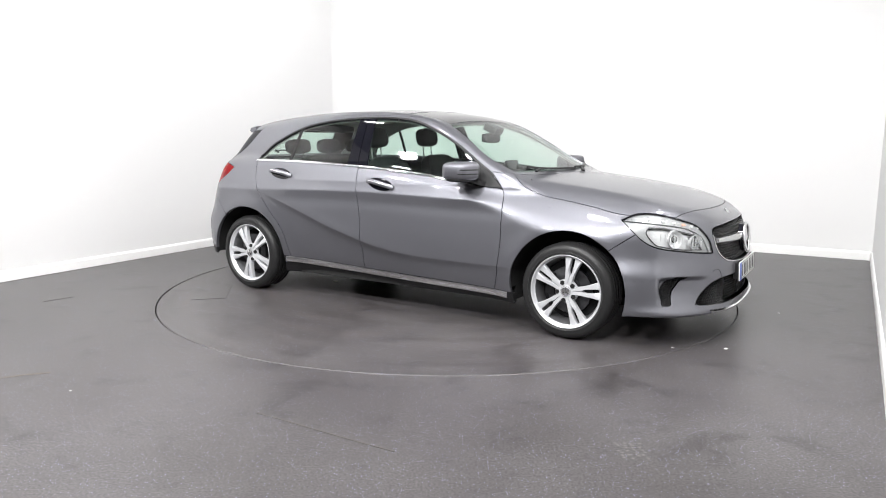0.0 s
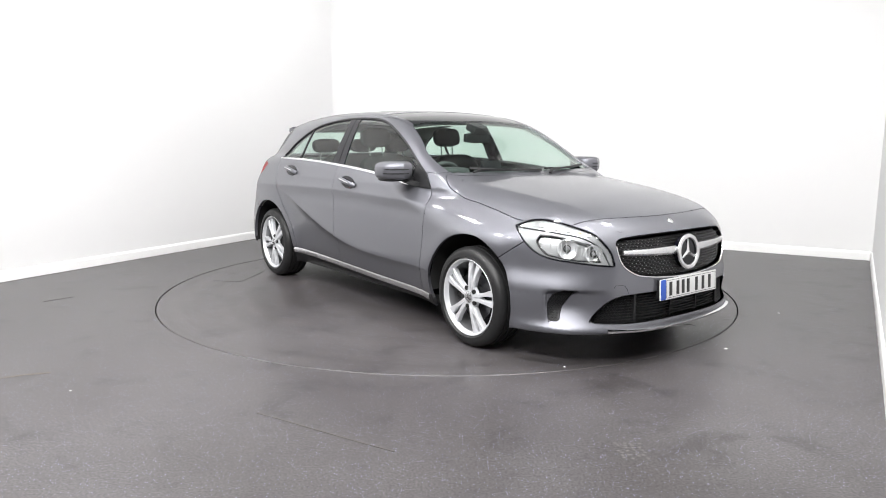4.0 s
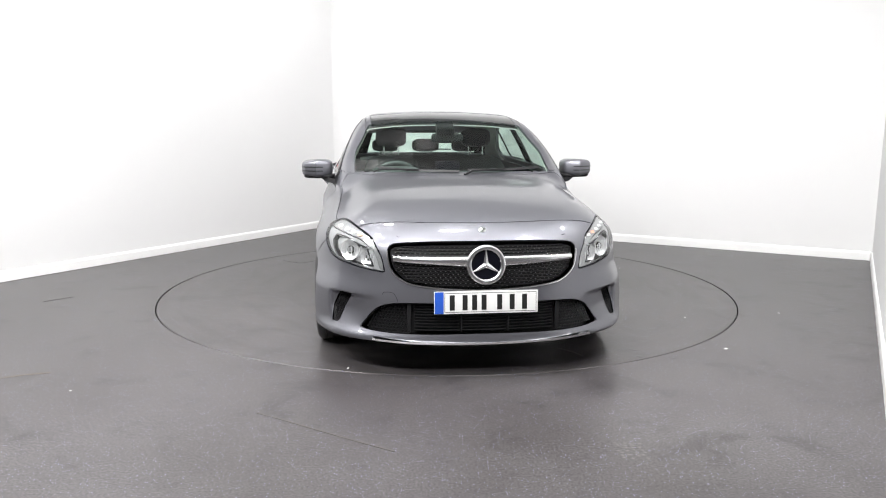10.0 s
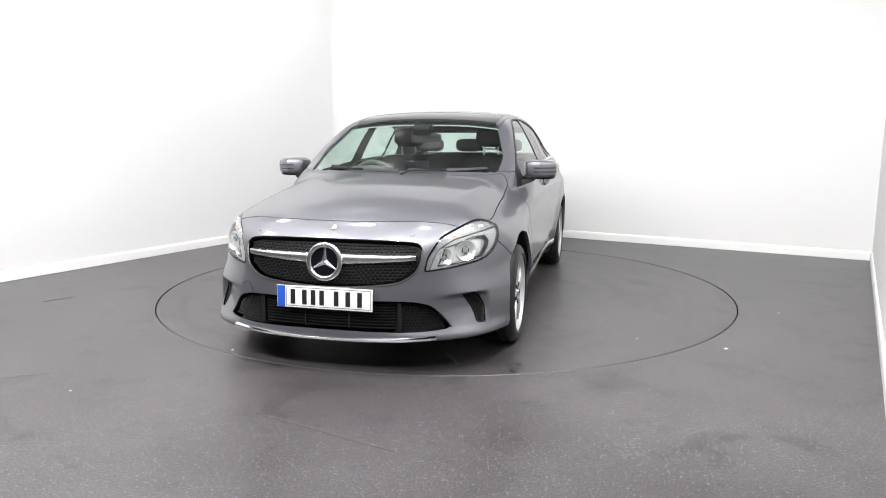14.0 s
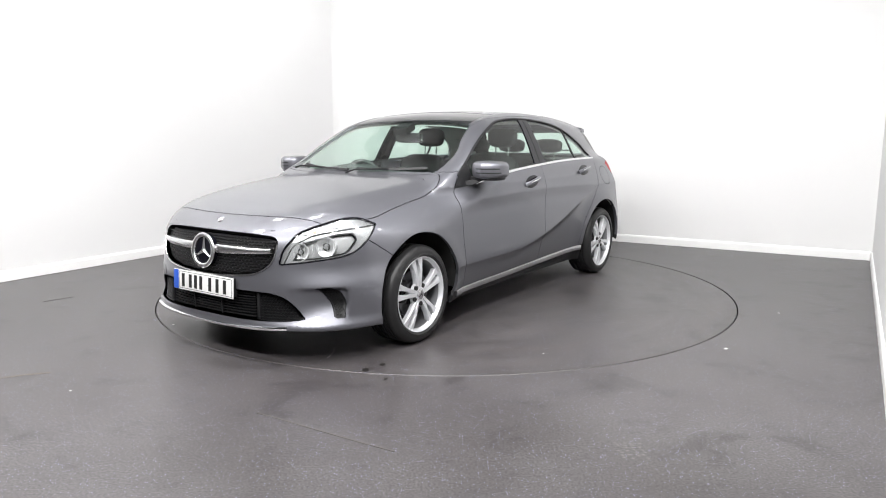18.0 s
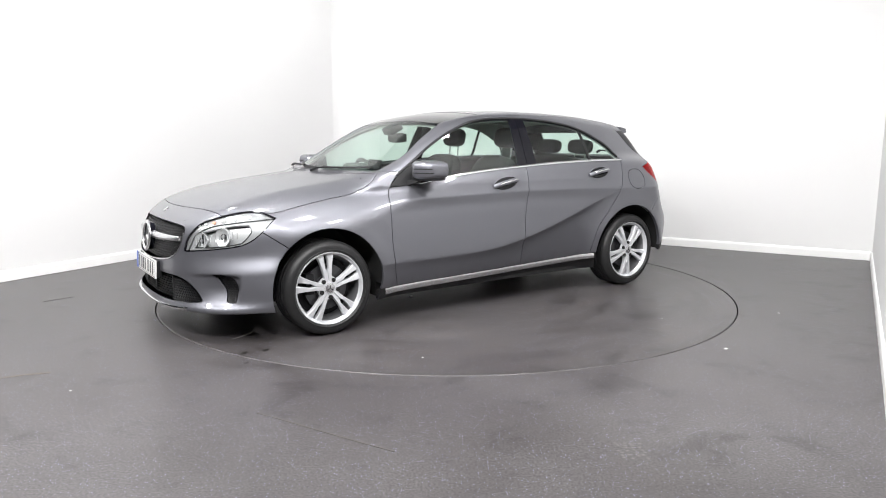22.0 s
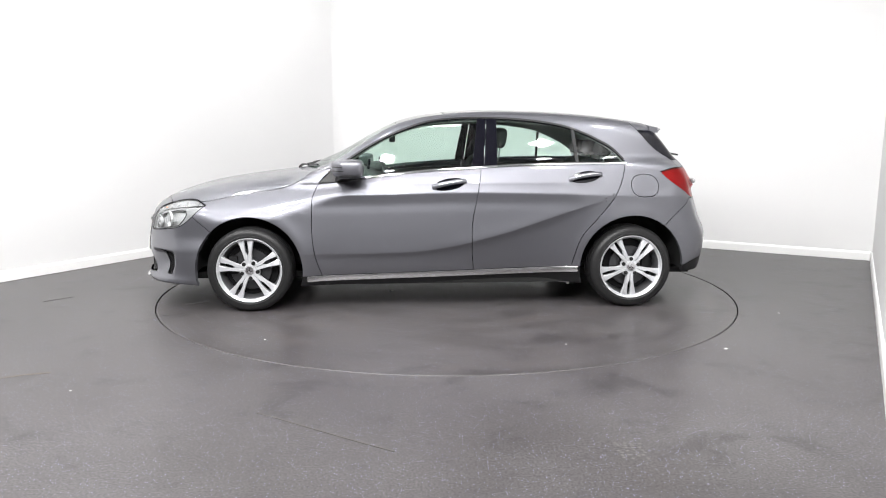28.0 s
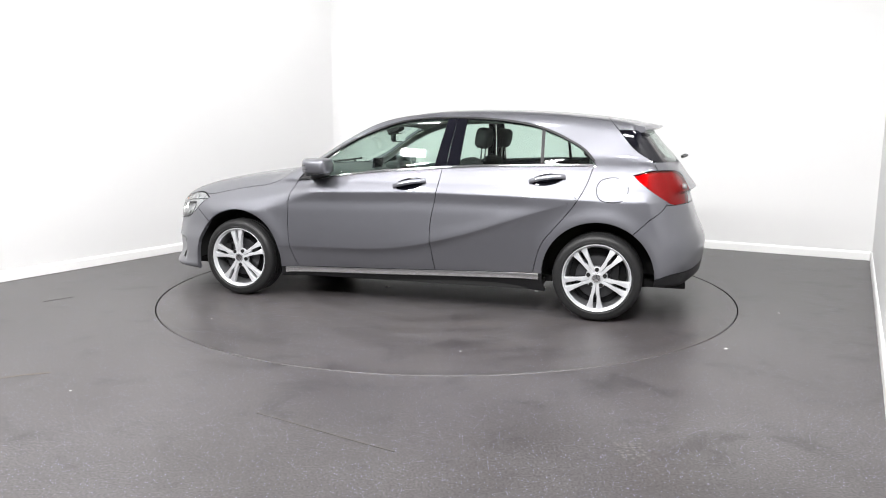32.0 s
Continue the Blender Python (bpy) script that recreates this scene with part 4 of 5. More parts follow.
# ---- painted panels and glass ----
top_line = spline(window_top)
sill_line = spline([(-1.318, 1.028)] + window_sill + [(0.87, 0.888)])
for s in (1, -1):
    panel("front_wing", "wing", PAINT, car, s, lip=0.02)
    panel("body_side", ["shell"] if s > 0 else ["shell", "fuel_flap"], PAINT, car, s, lip=0.02)
    if s > 0:
        panel("fuel_flap", "fuel_flap", PAINT, car, s)
    for tag, x0, x1, z0, z1 in (("front_door", 0.080, -0.165, 0.868, 0.918), ("rear_door", -0.885, -1.125, 0.918, 0.962)):
        door = panel(tag, tag, PAINT, car, s, lip=0.02)
        panel("door_trim", tag, TRIM, door, s, gap=0.01, sink=0.055, lip=0.01, label="dark grey moulded inner door trim")
        # handle: a black disc painted for the bowl's shade and a bar across it
        mid_p, mid_n = on_side((x0 + x1) / 2, (z0 + z1) / 2 - 0.004, s)
        tilt = math.atan2(z1 - z0, x1 - x0)
        lay = mid_n.to_track_quat("Z", "Y").to_matrix().to_4x4()
        along = Vector((x1 - x0, 0, z1 - z0)).normalized()
        side_v = mid_n.cross(along).normalized()
        along = side_v.cross(mid_n).normalized()
        lay = Matrix((along.to_4d(), side_v.to_4d(), mid_n.to_4d(), (0, 0, 0, 1))).transposed()
        lay = Matrix(((along.x, side_v.x, mid_n.x, mid_p.x), (along.y, side_v.y, mid_n.y, mid_p.y), (along.z, side_v.z, mid_n.z, mid_p.z), (0, 0, 0, 1)))
        bm = bmesh.new()
        lathe(bm, [(0.1, 0.0015), (0.9, 0.0025), (1.0, 0.001), (0.98, -0.004)], seg=40, m=lay @ Matrix.Diagonal((0.108, 0.042, 1, 1)))
        part("handle_bowl_shade", bm, GLOSSBLACK, door, "flat black disc for the shaded bowl behind the handle")
        bm = bmesh.new()
        arc = []
        for i in range(25):
            u = -1 + 2 * i / 24
            arc.append(lay @ Vector((u * 0.118, -s * 0.0, 0.004 + 0.036 * (1 - abs(u) ** 2.6))))
        half = len(arc)
        sweep(bm, arc, [(0.017 * math.cos(2 * math.pi * k / 10), 0.008 * math.sin(2 * math.pi * k / 10)) for k in range(10)], [mid_n] * half)
        bmesh.ops.recalc_face_normals(bm, faces=bm.faces)
        handle = part("door_handle", bm, PAINT, door, "grey door handle with a bright strip")
        bm = bmesh.new()
        sweep(bm, [p + mid_n * 0.0075 for p in arc[4:-3]], [(-0.0035, -0.002), (0.0035, -0.002), (0.0028, 0.002), (-0.0028, 0.002)], [mid_n] * (half - 7))
        bmesh.ops.recalc_face_normals(bm, faces=bm.faces)
        part("handle_strip", bm, SATIN, door)
    panel("front_window", "front_window", GLASS, car, s, lip=0.003, gap=0.0, sink=0.004)
    panel("rear_window", "rear_window", GLASS, car, s, lip=0.003, gap=0.0, sink=0.004)
    panel("quarter_window", "quarter_window", GLASS, car, s, lip=0.003, gap=0.0, sink=0.004)
    for tag in ("pillar_fore", "pillar_aft"):
        panel("pillar_cover", tag, GLOSSBLACK, car, s, gap=0.003, lip=0.012, label="gloss black door pillar cover")
    panel("mirror_sail", "sail", BLACK, car, s, gap=0.003, lip=0.01, label="black triangle at the window's front corner")
    panel("window_divider", ["divider"], BLACK, car, s, lip=0.01)
    panel("side_blade", "rear_trim", GLOSSBLACK, car, s, label="gloss black blade beside the rear glass")
    panel("sill_cover", "sill", BLACK, car, s, lip=0.02, label="black plastic sill cover")
    # trim strips
    strip((0.66, -1.315, lambda x: sill_line(x) + 0.001), s, 0.0085, -0.004, 0.007, "belt_strip", CHROME, car, "bright chrome strip under the side windows")
    strip((0.80, -1.30, lambda x: top_line(x) + 0.006), s, 0.008, -0.006, 0.004, "window_seal", BLACK, car, "black rubber seal above the side windows", n=90)
    strip((0.955, -0.965, lambda x: sill_z(x) - 0.021), s, 0.020, -0.004, 0.010, "sill_strip", SATIN, car, "bright silver sill strip", lean=0.3)
    # cabin lining
    panel("pillar_lining", ["shell"], LINER, car, s, gap=0.004, sink=0.028, lip=0.004, label="light grey cloth pillar lining")

panel("roof", "roof", PAINT, car, 0, gap=0.001)
panel("roof_glass", "roof_glass", ROOFGLASS, car, 0, gap=0.003, sink=0.002, label="dark tinted glass roof panel")
panel("headliner", ["roof", "roof_glass"], LINER, car, 0, gap=0.002, sink=0.035, lip=0.004, label="light grey headliner")
panel("bonnet", "bonnet", PAINT, car, 0, lip=0.025)
bumper = panel("front_bumper", ["bumper"], PAINT, car, 0, lip=0.03)
panel("rear_bumper", "rear_bumper", PAINT, car, 0, lip=0.025)
panel("rear_diffuser", "diffuser", BLACK, car, 0, lip=0.025, label="black plastic lower bumper")
panel("tailgate", "tailgate", PAINT, car, 0, lip=0.025)
panel("windscreen", "windscreen", GLASS, car, 0, gap=0.0, lip=0.004, sink=0.003)
panel("rear_glass", "rear_glass", GLASS, car, 0, gap=0.0, lip=0.004, sink=0.002)
for s in (1, -1):
    panel("scuttle", "cowl", BLACK, car, s, sink=0.012, whole=True, label="black plastic scuttle below the windscreen")

# ---- grille ----
grille = panel("grille", "grille", BLACK, car, 0, gap=0.002, sink=0.032, lip=-0.032, label="black diamond grille with a silver bar")
def lattice(poly, y0, y1, z0, z1, dy, dz, margin):
    """Staggered rows of (y, z) that lie well inside an outline."""
    pts = [(y0 + dy * k + (dy / 2 if r % 2 else 0), z0 + dz * r) for r in range(int((z1 - z0) / dz) + 1) for k in range(int((y1 - y0) / dy) + 1)]
    ok = inside(poly, np.array([(abs(y), z) for y, z in pts])) < -margin
    return [p for p, k in zip(pts, ok) if k]


bm = bmesh.new()
for y, z in lattice(GRILLE, -0.4875, 0.4875, 0.482, 0.70, 0.025, 0.0155, 0.010):
    if math.hypot(y, z - 0.593) > 0.10:
        box(bm, on_front(y, z, -0.021)[0], (0.008, 0.0062, 0.0026))
tagged(part("grille_pin", bm, SATIN, grille, "small silver grille pins", smooth=False), kind="stuff")
bm = bmesh.new()
for r in range(14):
    z = 0.4865 + 0.0155 * r
    row = [p for p in lattice(GRILLE, -0.48, 0.48, z, z, 0.02, 1, 0.004)]
    if len(row) > 4:
        sweep(bm, [on_front(y, z, -0.025)[0] for y, _ in row], [(-0.004, -0.0025), (0.004, -0.0025), (0.004, 0.0025), (-0.004, 0.0025)])
tagged(part("grille_rib", bm, BLACK, grille, smooth=False), kind="stuff")
for s in (1, -1):
    bm = bmesh.new()
    pts = []
    rings = []
    for i in range(21):
        u = i / 20
        y = 0.085 + u * 0.375
        p, n = on_front(y, 0.612, -0.006)
        h = 0.027 - 0.012 * u
        c = Vector((p.x, s * p.y, 0.606 + 0.010 * u))
        rings.append([bm.verts.new(c + Vector((0.016 * math.cos(a), 0, h * math.copysign(abs(math.sin(a)) ** 0.7, math.sin(a))))) for a in [2 * math.pi * k / 12 for k in range(12)]])
    for a, b in zip(rings, rings[1:]):
        for k in range(12):
            bm.faces.new((a[k], a[(k + 1) % 12], b[(k + 1) % 12], b[k]))
    bm.faces.new(rings[0][::-1])
    bm.faces.new(rings[-1])
    bmesh.ops.recalc_face_normals(bm, faces=bm.faces)
    part("grille_bar", bm, SATIN, grille, "satin silver grille bar")
bm = bmesh.new()
low = [(y, z) for y, z in GRILLE if z < 0.66 and y > 0.0]
low = [(float(y), float(z)) for y, z in low] + [(-float(y), float(z)) for y, z in low[::-1]]
sweep(bm, [on_front(y, z - 0.003, 0.0015)[0] for y, z in low], [(-0.004, -0.002), (0.004, -0.002), (0.003, 0.003), (-0.003, 0.003)], [on_front(y, z)[1] for y, z in low])
bmesh.ops.recalc_face_normals(bm, faces=bm.faces)
part("grille_surround", bm, SATIN, grille, "thin silver lip under the grille")
# round emblem: a ring, a dark disc and three arms
EM = pose(2.205, 0, 0.593, 0, 84, 0)
bm = bmesh.new()
lathe(bm, [(0.0855 + 0.0135 * math.cos(a), 0.005 + 0.010 * math.sin(a)) for a in [2 * math.pi * k / 16 for k in range(16)]], seg=64, m=EM, closed=True)
part("emblem_ring", bm, SATIN, grille, "satin silver emblem ring")
bm = bmesh.new()
lathe(bm, [(0.0001, 0.0), (0.074, 0.0), (0.088, 0.002), (0.088, -0.03), (0.0001, -0.03)], seg=48, m=EM)
part("emblem_disc", bm, GLOSSBLACK, grille)
for k in range(3):
    bm = bmesh.new()
    a = math.pi + 2 * math.pi * k / 3
    d, q = Vector((math.cos(a), math.sin(a), 0)), Vector((-math.sin(a), math.cos(a), 0))
    base = [bm.verts.new(EM @ v) for v in (q * 0.014 + Vector((0, 0, 0.002)), d * 0.084 + q * 0.002 + Vector((0, 0, 0.002)), d * 0.084 - q * 0.002 + Vector((0, 0, 0.002)), q * -0.014 + Vector((0, 0, 0.002)))]
    c, t = bm.verts.new(EM @ Vector((0, 0, 0.012))), bm.verts.new(EM @ (d * 0.084 + Vector((0, 0, 0.006))))
    bm.faces.new((base[0], base[1], t, c))
    bm.faces.new((c, t, base[2], base[3]))
    bm.faces.new((base[1], base[2], t))
    bm.faces.new((base[0], c, base[3]))
    bm.faces.new(base[::-1])
    bmesh.ops.recalc_face_normals(bm, faces=bm.faces)
    part("emblem_arm", bm, SATIN, grille, smooth=False)
bm = bmesh.new()
p, n = on_front(0.0, 0.752, 0.001)
lathe(bm, [(0.0001, 0.005), (0.014, 0.005), (0.019, 0.003), (0.021, 0.0), (0.021, -0.004)], seg=32, m=Matrix.Translation(p) @ n.to_track_quat("Z", "Y").to_matrix().to_4x4())
part("bonnet_badge", bm, CHROME, car, "small round silver badge on the nose")

# ---- lower intakes ----
intake = panel("air_intake", "intake", BLACK, bumper, 0, gap=0.002, sink=0.06, lip=-0.06, label="black lower air intake with slats")
z = 0.262
while z < 0.39:
    ys = [y for y in np.linspace(-0.36, 0.36, 40)]
    bm = bmesh.new()
    sweep(bm, [on_front(float(y), z, -0.03)[0] for y in ys], [(-0.008, -0.002), (0.008, -0.002), (0.008, 0.002), (-0.008, 0.002)])
    bmesh.ops.recalc_face_normals(bm, faces=bm.faces)
    part("intake_slat", bm, BLACK, bumper, smooth=False)
    z += 0.0145
for s in (1, -1):
    for y in (0.12, 0.38):
        bm = bmesh.new()
        p, n = on_front(y, 0.32, -0.03)
        box(bm, (p.x, s * y, 0.322), (0.03, 0.008 if y < 0.3 else 0.02, 0.145), 0.001)
        part("intake_post", bm, BLACK, bumper)
    # honeycomb in the outer corners of the intake and in the side vents
    bm = bmesh.new()
    for y, z in lattice(INTAKE, 0.385, 0.62, 0.255, 0.40, 0.0165, 0.0145, 0.007):
        p, n = on_front(s * y, z, -0.02)
        lathe(bm, [(0.0062, 0.0), (0.0082, 0.003), (0.0094, 0.0)], seg=6, m=Matrix.Translation(p) @ n.to_track_quat("Z", "Y").to_matrix().to_4x4())
    tagged(part("intake_mesh", bm, BLACK, bumper, "black honeycomb mesh", smooth=False), kind="stuff")
    vent = panel("side_vent", "vent", BLACK, bumper, s, gap=0.001, sink=0.008, lip=-0.008, label="black side vent in the bumper")
    bm = bmesh.new()
    for y, z in lattice(VENT, 0.655, 0.79, 0.258, 0.42, 0.012, 0.0125, 0.007):
        p, n = on_front(s * y, z, -0.0065)
        lathe(bm, [(0.0055, 0.0), (0.007, 0.003), (0.008, 0.0)], seg=6, m=Matrix.Translation(p) @ n.to_track_quat("Z", "Y").to_matrix().to_4x4())
    tagged(part("vent_mesh", bm, BLACK, bumper, smooth=False), kind="stuff")
# bright lip under the bumper
bm = bmesh.new()
pts = [on_front(float(y), 0.213 - 0.012 * (1 - (y / 0.56) ** 2), 0.004)[0] for y in np.linspace(-0.56, 0.56, 61)]
sweep(bm, pts, [(-0.008, -0.010), (0.006, -0.010), (0.010, 0.002), (-0.006, 0.009)])
bmesh.ops.recalc_face_normals(bm, faces=bm.faces)
part("lip_trim", bm, CHROME, bumper, "chrome lip trim along the bumper's lower edge")
# tow-eye cover: a thin square seam
bm = bmesh.new()
pts = [on_front(-y, z, 0.0004)[0] for y, z in ((0.512, 0.435), (0.508, 0.444), (0.50, 0.449), (0.47, 0.449), (0.455, 0.444), (0.443, 0.425), (0.436, 0.402))]
sweep(bm, pts, [(-0.0012, -0.001), (0.0012, -0.001), (0.0012, 0.001), (-0.0012, 0.001)], [Vector((1, 0, 0))] * len(pts))
part("tow_cover_seam", bm, INK, bumper, smooth=False)

# ---- number plate ----
PL = pose(2.2235, 0, 0.408, 0, -3, 0)
bm = bmesh.new()
box(bm, (0, 0, 0), (0.008, 0.522, 0.113), 0.003)
bmesh.ops.transform(bm, matrix=PL, verts=bm.verts)
plate = part("number_plate", bm, PLATE, car, "white number plate with plain dark bars and a blue band")
bm = bmesh.new()
box(bm, (0.0045, -0.236, 0), (0.002, 0.044, 0.109), 0.0006)
bmesh.ops.transform(bm, matrix=PL, verts=bm.verts)
part("blue_band", bm, BLUE, plate)
for y in (-0.171, -0.107, -0.059, -0.012, 0.067, 0.130, 0.193):
    bm = bmesh.new()
    box(bm, (0.0045, y, 0), (0.002, 0.025, 0.076), 0.0006)
    bmesh.ops.transform(bm, matrix=PL, verts=bm.verts)
    part("plate_bar", bm, INK, plate)
for cy, cz, wy, wz in ((0.022, 0.0475, 0.462, 0.0022), (0.022, -0.0475, 0.462, 0.0022), (0.252, 0, 0.0022, 0.093), (-0.208, 0, 0.0022, 0.093)):
    bm = bmesh.new()
    box(bm, (0.0042, cy, cz), (0.0014, wy, wz), 0.0003)
    bmesh.ops.transform(bm, matrix=PL, verts=bm.verts)
    part("border_line", bm, INK, plate)
bm = bmesh.new()
box(bm, (-0.02, 0, 0.002), (0.035, 0.50, 0.10), 0.004)
bmesh.ops.transform(bm, matrix=PL, verts=bm.verts)
part("plate_holder", bm, BLACK, plate)

# ---- headlamps ----
def turn_to(p, d):
    return Matrix.Translation(p) @ Vector(d).to_track_quat("Z", "Y").to_matrix().to_4x4()


for s in (1, -1):
    lens_tags = ["headlamp", "lamp_top", "lamp_bowl", "bowl_rim"]
    lamp = panel("headlamp", lens_tags, LENS, car, s, gap=0.0035, lip=0.012, label="clear headlamp with silver reflectors")
    panel("lamp_seal", lens_tags, BLACK, lamp, s, gap=-0.001, sink=0.050, lip=0.004, label="black backing behind the lamp")
    panel("lens_rim", "lens_rim", GLOSSBLACK, lamp, s, gap=0.0006, sink=0.001, lip=0.03, label="black rim round the lens")
    panel("field_rim", "bowl_rim", STEEL, lamp, s, gap=0.0, sink=0.013, lip=0.03, label="dark rim round the reflector field")
    panel("lamp_housing", "headlamp", LAMPGREY, lamp, s, gap=0.002, sink=0.016, lip=0.02, label="matt silver lamp housing")
    panel("lamp_brow", "lamp_top", BROW, lamp, s, gap=0.003, sink=0.009, lip=0.02, label="pale silver brow inside the lamp")
    panel("reflector_field", "lamp_bowl", REFLECT, lamp, s, gap=0.001, sink=0.040, lip=-0.024, label="bright chrome reflector field")
    for y, z, r in ((0.690, 0.640, 0.052), (0.590, 0.615, 0.046)):
        p, n = on_front(y, z, 0)
        c = Vector((p.x, s * y, z)) - Vector((n.x, s * n.y, n.z)) * 0.038
        d = (0.86, s * 0.50, 0.06)
        bm = bmesh.new()
        lathe(bm, [(r * k / 8, 0.024 * (k / 8) ** 2) for k in range(9)] + [(r * 1.04, 0.025), (r * 1.05, 0.010)], seg=36, m=turn_to(c, d))
        part("reflector", bm, REFLECT, lamp, "bright round reflector")
        bm = bmesh.new()
        cyl(bm, c + Vector(d) * 0.004, c + Vector(d) * 0.026, 0.012, 0.008, seg=14)
        part("bulb", bm, LAMPGREY, lamp)
        bm = bmesh.new()
        lathe(bm, [(r * 0.30, 0.012), (r * 0.36, 0.018), (r * 0.40, 0.012)], seg=24, m=turn_to(c, d))
        part("bulb_ring", bm, IRON, lamp)
        for k in range(6):                      # upright flutes across the bowl
            yy = y + r * (-0.8 + 0.32 * k)
            q, m2 = on_front(yy, z - 0.008 + 0.004 * k, -0.024)
            bm = bmesh.new()
            box(bm, (q.x, s * yy, q.z), (0.006, 0.0025, r * (1.25 - 0.10 * abs(2 * k - 5))), 0.001, turn=pose(0, 0, 0, 0, 0, s * 25))
            part("reflector_flute", bm, REFLECT, lamp)
    for i in range(7):                          # facets of the daytime lamp in the brow
        y = 0.515 + 0.034 * i
        p, n = on_front(y, 0.690 + 0.0105 * i, -0.0095)
        bm = bmesh.new()
        box(bm, (p.x, s * y, p.z), (0.008, 0.024, 0.015), 0.003, turn=pose(0, 0, 0, 0, -35, s * 25))
        part("reflector_facet", bm, AMBER if i == 3 else REFLECT, lamp, "orange indicator" if i == 3 else "")
    # tail lamp
    lamp = panel("tail_lamp", "tail_lamp", REDLENS, car, s, gap=0.0015, lip=0.012, label="red tail lamp with a clear indicator")
    panel("lamp_back", "tail_lamp", BROW, lamp, s, gap=0.002, sink=0.014, lip=-0.008)
    bm = bmesh.new()
    blob(bm, (-1.876, s * 0.60, 0.895), (0.03, 0.075, 0.035), 0.7)
    part("clear_indicator", bm, BROW, lamp, "pale reversing lamp")
    # mirror
    foot_p, _ = on_side(0.715, 0.925, s)
    bm = bmesh.new()
    blob(bm, (0.628, s * 0.910, 1.003), (0.17, 0.210, 0.118), 0.5, seg=28, rings=16, tweak=lambda v: Vector((v.x + (0.05 * (1 - abs(v.y) * 8) if v.x > 0 else 0) - 0.10 * v.y * s * (1 if v.x > 0 else 0.2), v.y, v.z * (1 - 0.5 * max(0, v.y * s)) + 0.012 * v.y * s * -1)))
    cap = part("door_mirror", bm, PAINT, car, "grey door mirror on a black foot")
    bm = bmesh.new()
    blob(bm, (0.645, s * 0.895, 0.950), (0.165, 0.214, 0.034), 0.6, tweak=lambda v: Vector((v.x - 0.10 * v.y * s, v.y, v.z)))
    part("mirror_base", bm, BLACK, cap)
    bm = bmesh.new()
    sweep(bm, [foot_p - Vector((0, s * 0.03, 0.012)), foot_p + Vector((-0.015, s * 0.02, 0.0)), Vector((0.672, s * 0.84, 0.944))], [(-0.045, -0.016), (0.045, -0.016), (0.04, 0.014), (-0.04, 0.014)])
    bmesh.ops.recalc_face_normals(bm, faces=bm.faces)
    part("mirror_foot", bm, BLACK, cap)
    bm = bmesh.new()
    box(bm, (0.553, s * 0.908, 1.0), (0.006, 0.155, 0.082), 0.002)
    part("mirror_glass", bm, MIRROR, cap)
    for z, mat, name in ((1.012, INK, "mirror_slot"), (0.986, INK, "mirror_slot")):
        bm = bmesh.new()
        pts = []
        for k in range(14):
            y = 0.868 + (0.140 if z > 1 else 0.155) * k / 13
            hit, where, _, _ = cap.ray_cast(Vector((1.2, s * y, z)), Vector((-1, 0, 0)))
            if hit:
                pts.append(where)
        hh = 0.0034
        if len(pts) > 3:
            sweep(bm, pts, [(-0.002, -hh), (0.002, -hh), (0.002, hh), (-0.002, hh)])
            bmesh.ops.recalc_face_normals(bm, faces=bm.faces)
            part(name, bm, mat, cap)
        else:
            bm.free()

# ---- spoiler, rear wiper ----
bm = bmesh.new()
rings = []
for i in range(33):
    y = -0.56 + 1.12 * i / 32
    back = -1.725 + 0.14 * y * y + 0.62 * y ** 4
    zt = 1.300 - 0.10 * y * y
    prof = [(-1.56 + 0.05 * y * y, zt + 0.026), (-1.64 + 0.1 * y * y, zt + 0.014), (back + 0.012, zt - 0.001), (back, zt - 0.006), (back + 0.01, zt - 0.012), (-1.64 + 0.1 * y * y, zt - 0.022), (-1.56 + 0.05 * y * y, zt - 0.025)]
    rings.append([bm.verts.new((x, y, z)) for x, z in prof])
for a, b in zip(rings, rings[1:]):
    for k in range(7):
        bm.faces.new((a[k], a[(k + 1) % 7], b[(k + 1) % 7], b[k]))
bm.faces.new(rings[0][::-1])
bm.faces.new(rings[-1])
bmesh.ops.recalc_face_normals(bm, faces=bm.faces)
part("rear_spoiler", bm, PAINT, car)
bm = bmesh.new()
cyl(bm, (-1.86, 0.0, 1.07), (-1.895, 0.0, 1.085), 0.012, seg=16)
sweep(bm, [(-1.90, 0.0, 1.085), (-1.885, 0.15, 1.082), (-1.86, 0.32, 1.078)], [(-0.008, -0.006), (0.008, -0.006), (0.008, 0.006), (-0.008, 0.006)])
part("rear_wiper", bm, BLACK, car)

# ---- windscreen wipers ----
for y0, y1 in ((-0.50, 0.02), (0.08, 0.58)):
    bm = bmesh.new()
    pts = []
    for i in range(9):
        y = y0 + (y1 - y0) * i / 8
        x = 1.035 - 0.43 * y * y - 0.02 * (1 - i / 8)
        zz = np.linspace(1.3, 0.85, 200)
        f = body(np.stack([np.full(200, x), np.full(200, y), zz], -1))
        pts.append(Vector((x, y, float(zz[int(np.argmax(f < 0))]) + 0.010)))
    sweep(bm, pts, [(-0.010, -0.006), (0.010, -0.006), (0.004, 0.008), (-0.004, 0.008)])
    sweep(bm, [pts[4] + Vector((0.01, 0, 0.004)), pts[1] + Vector((0.05, -0.04, -0.004)), pts[0] + Vector((0.08, -0.03, -0.026))], [(-0.009, -0.005), (0.009, -0.005), (0.009, 0.006), (-0.009, 0.006)])
    bmesh.ops.recalc_face_normals(bm, faces=bm.faces)
    part("wiper", bm, BLACK, car)

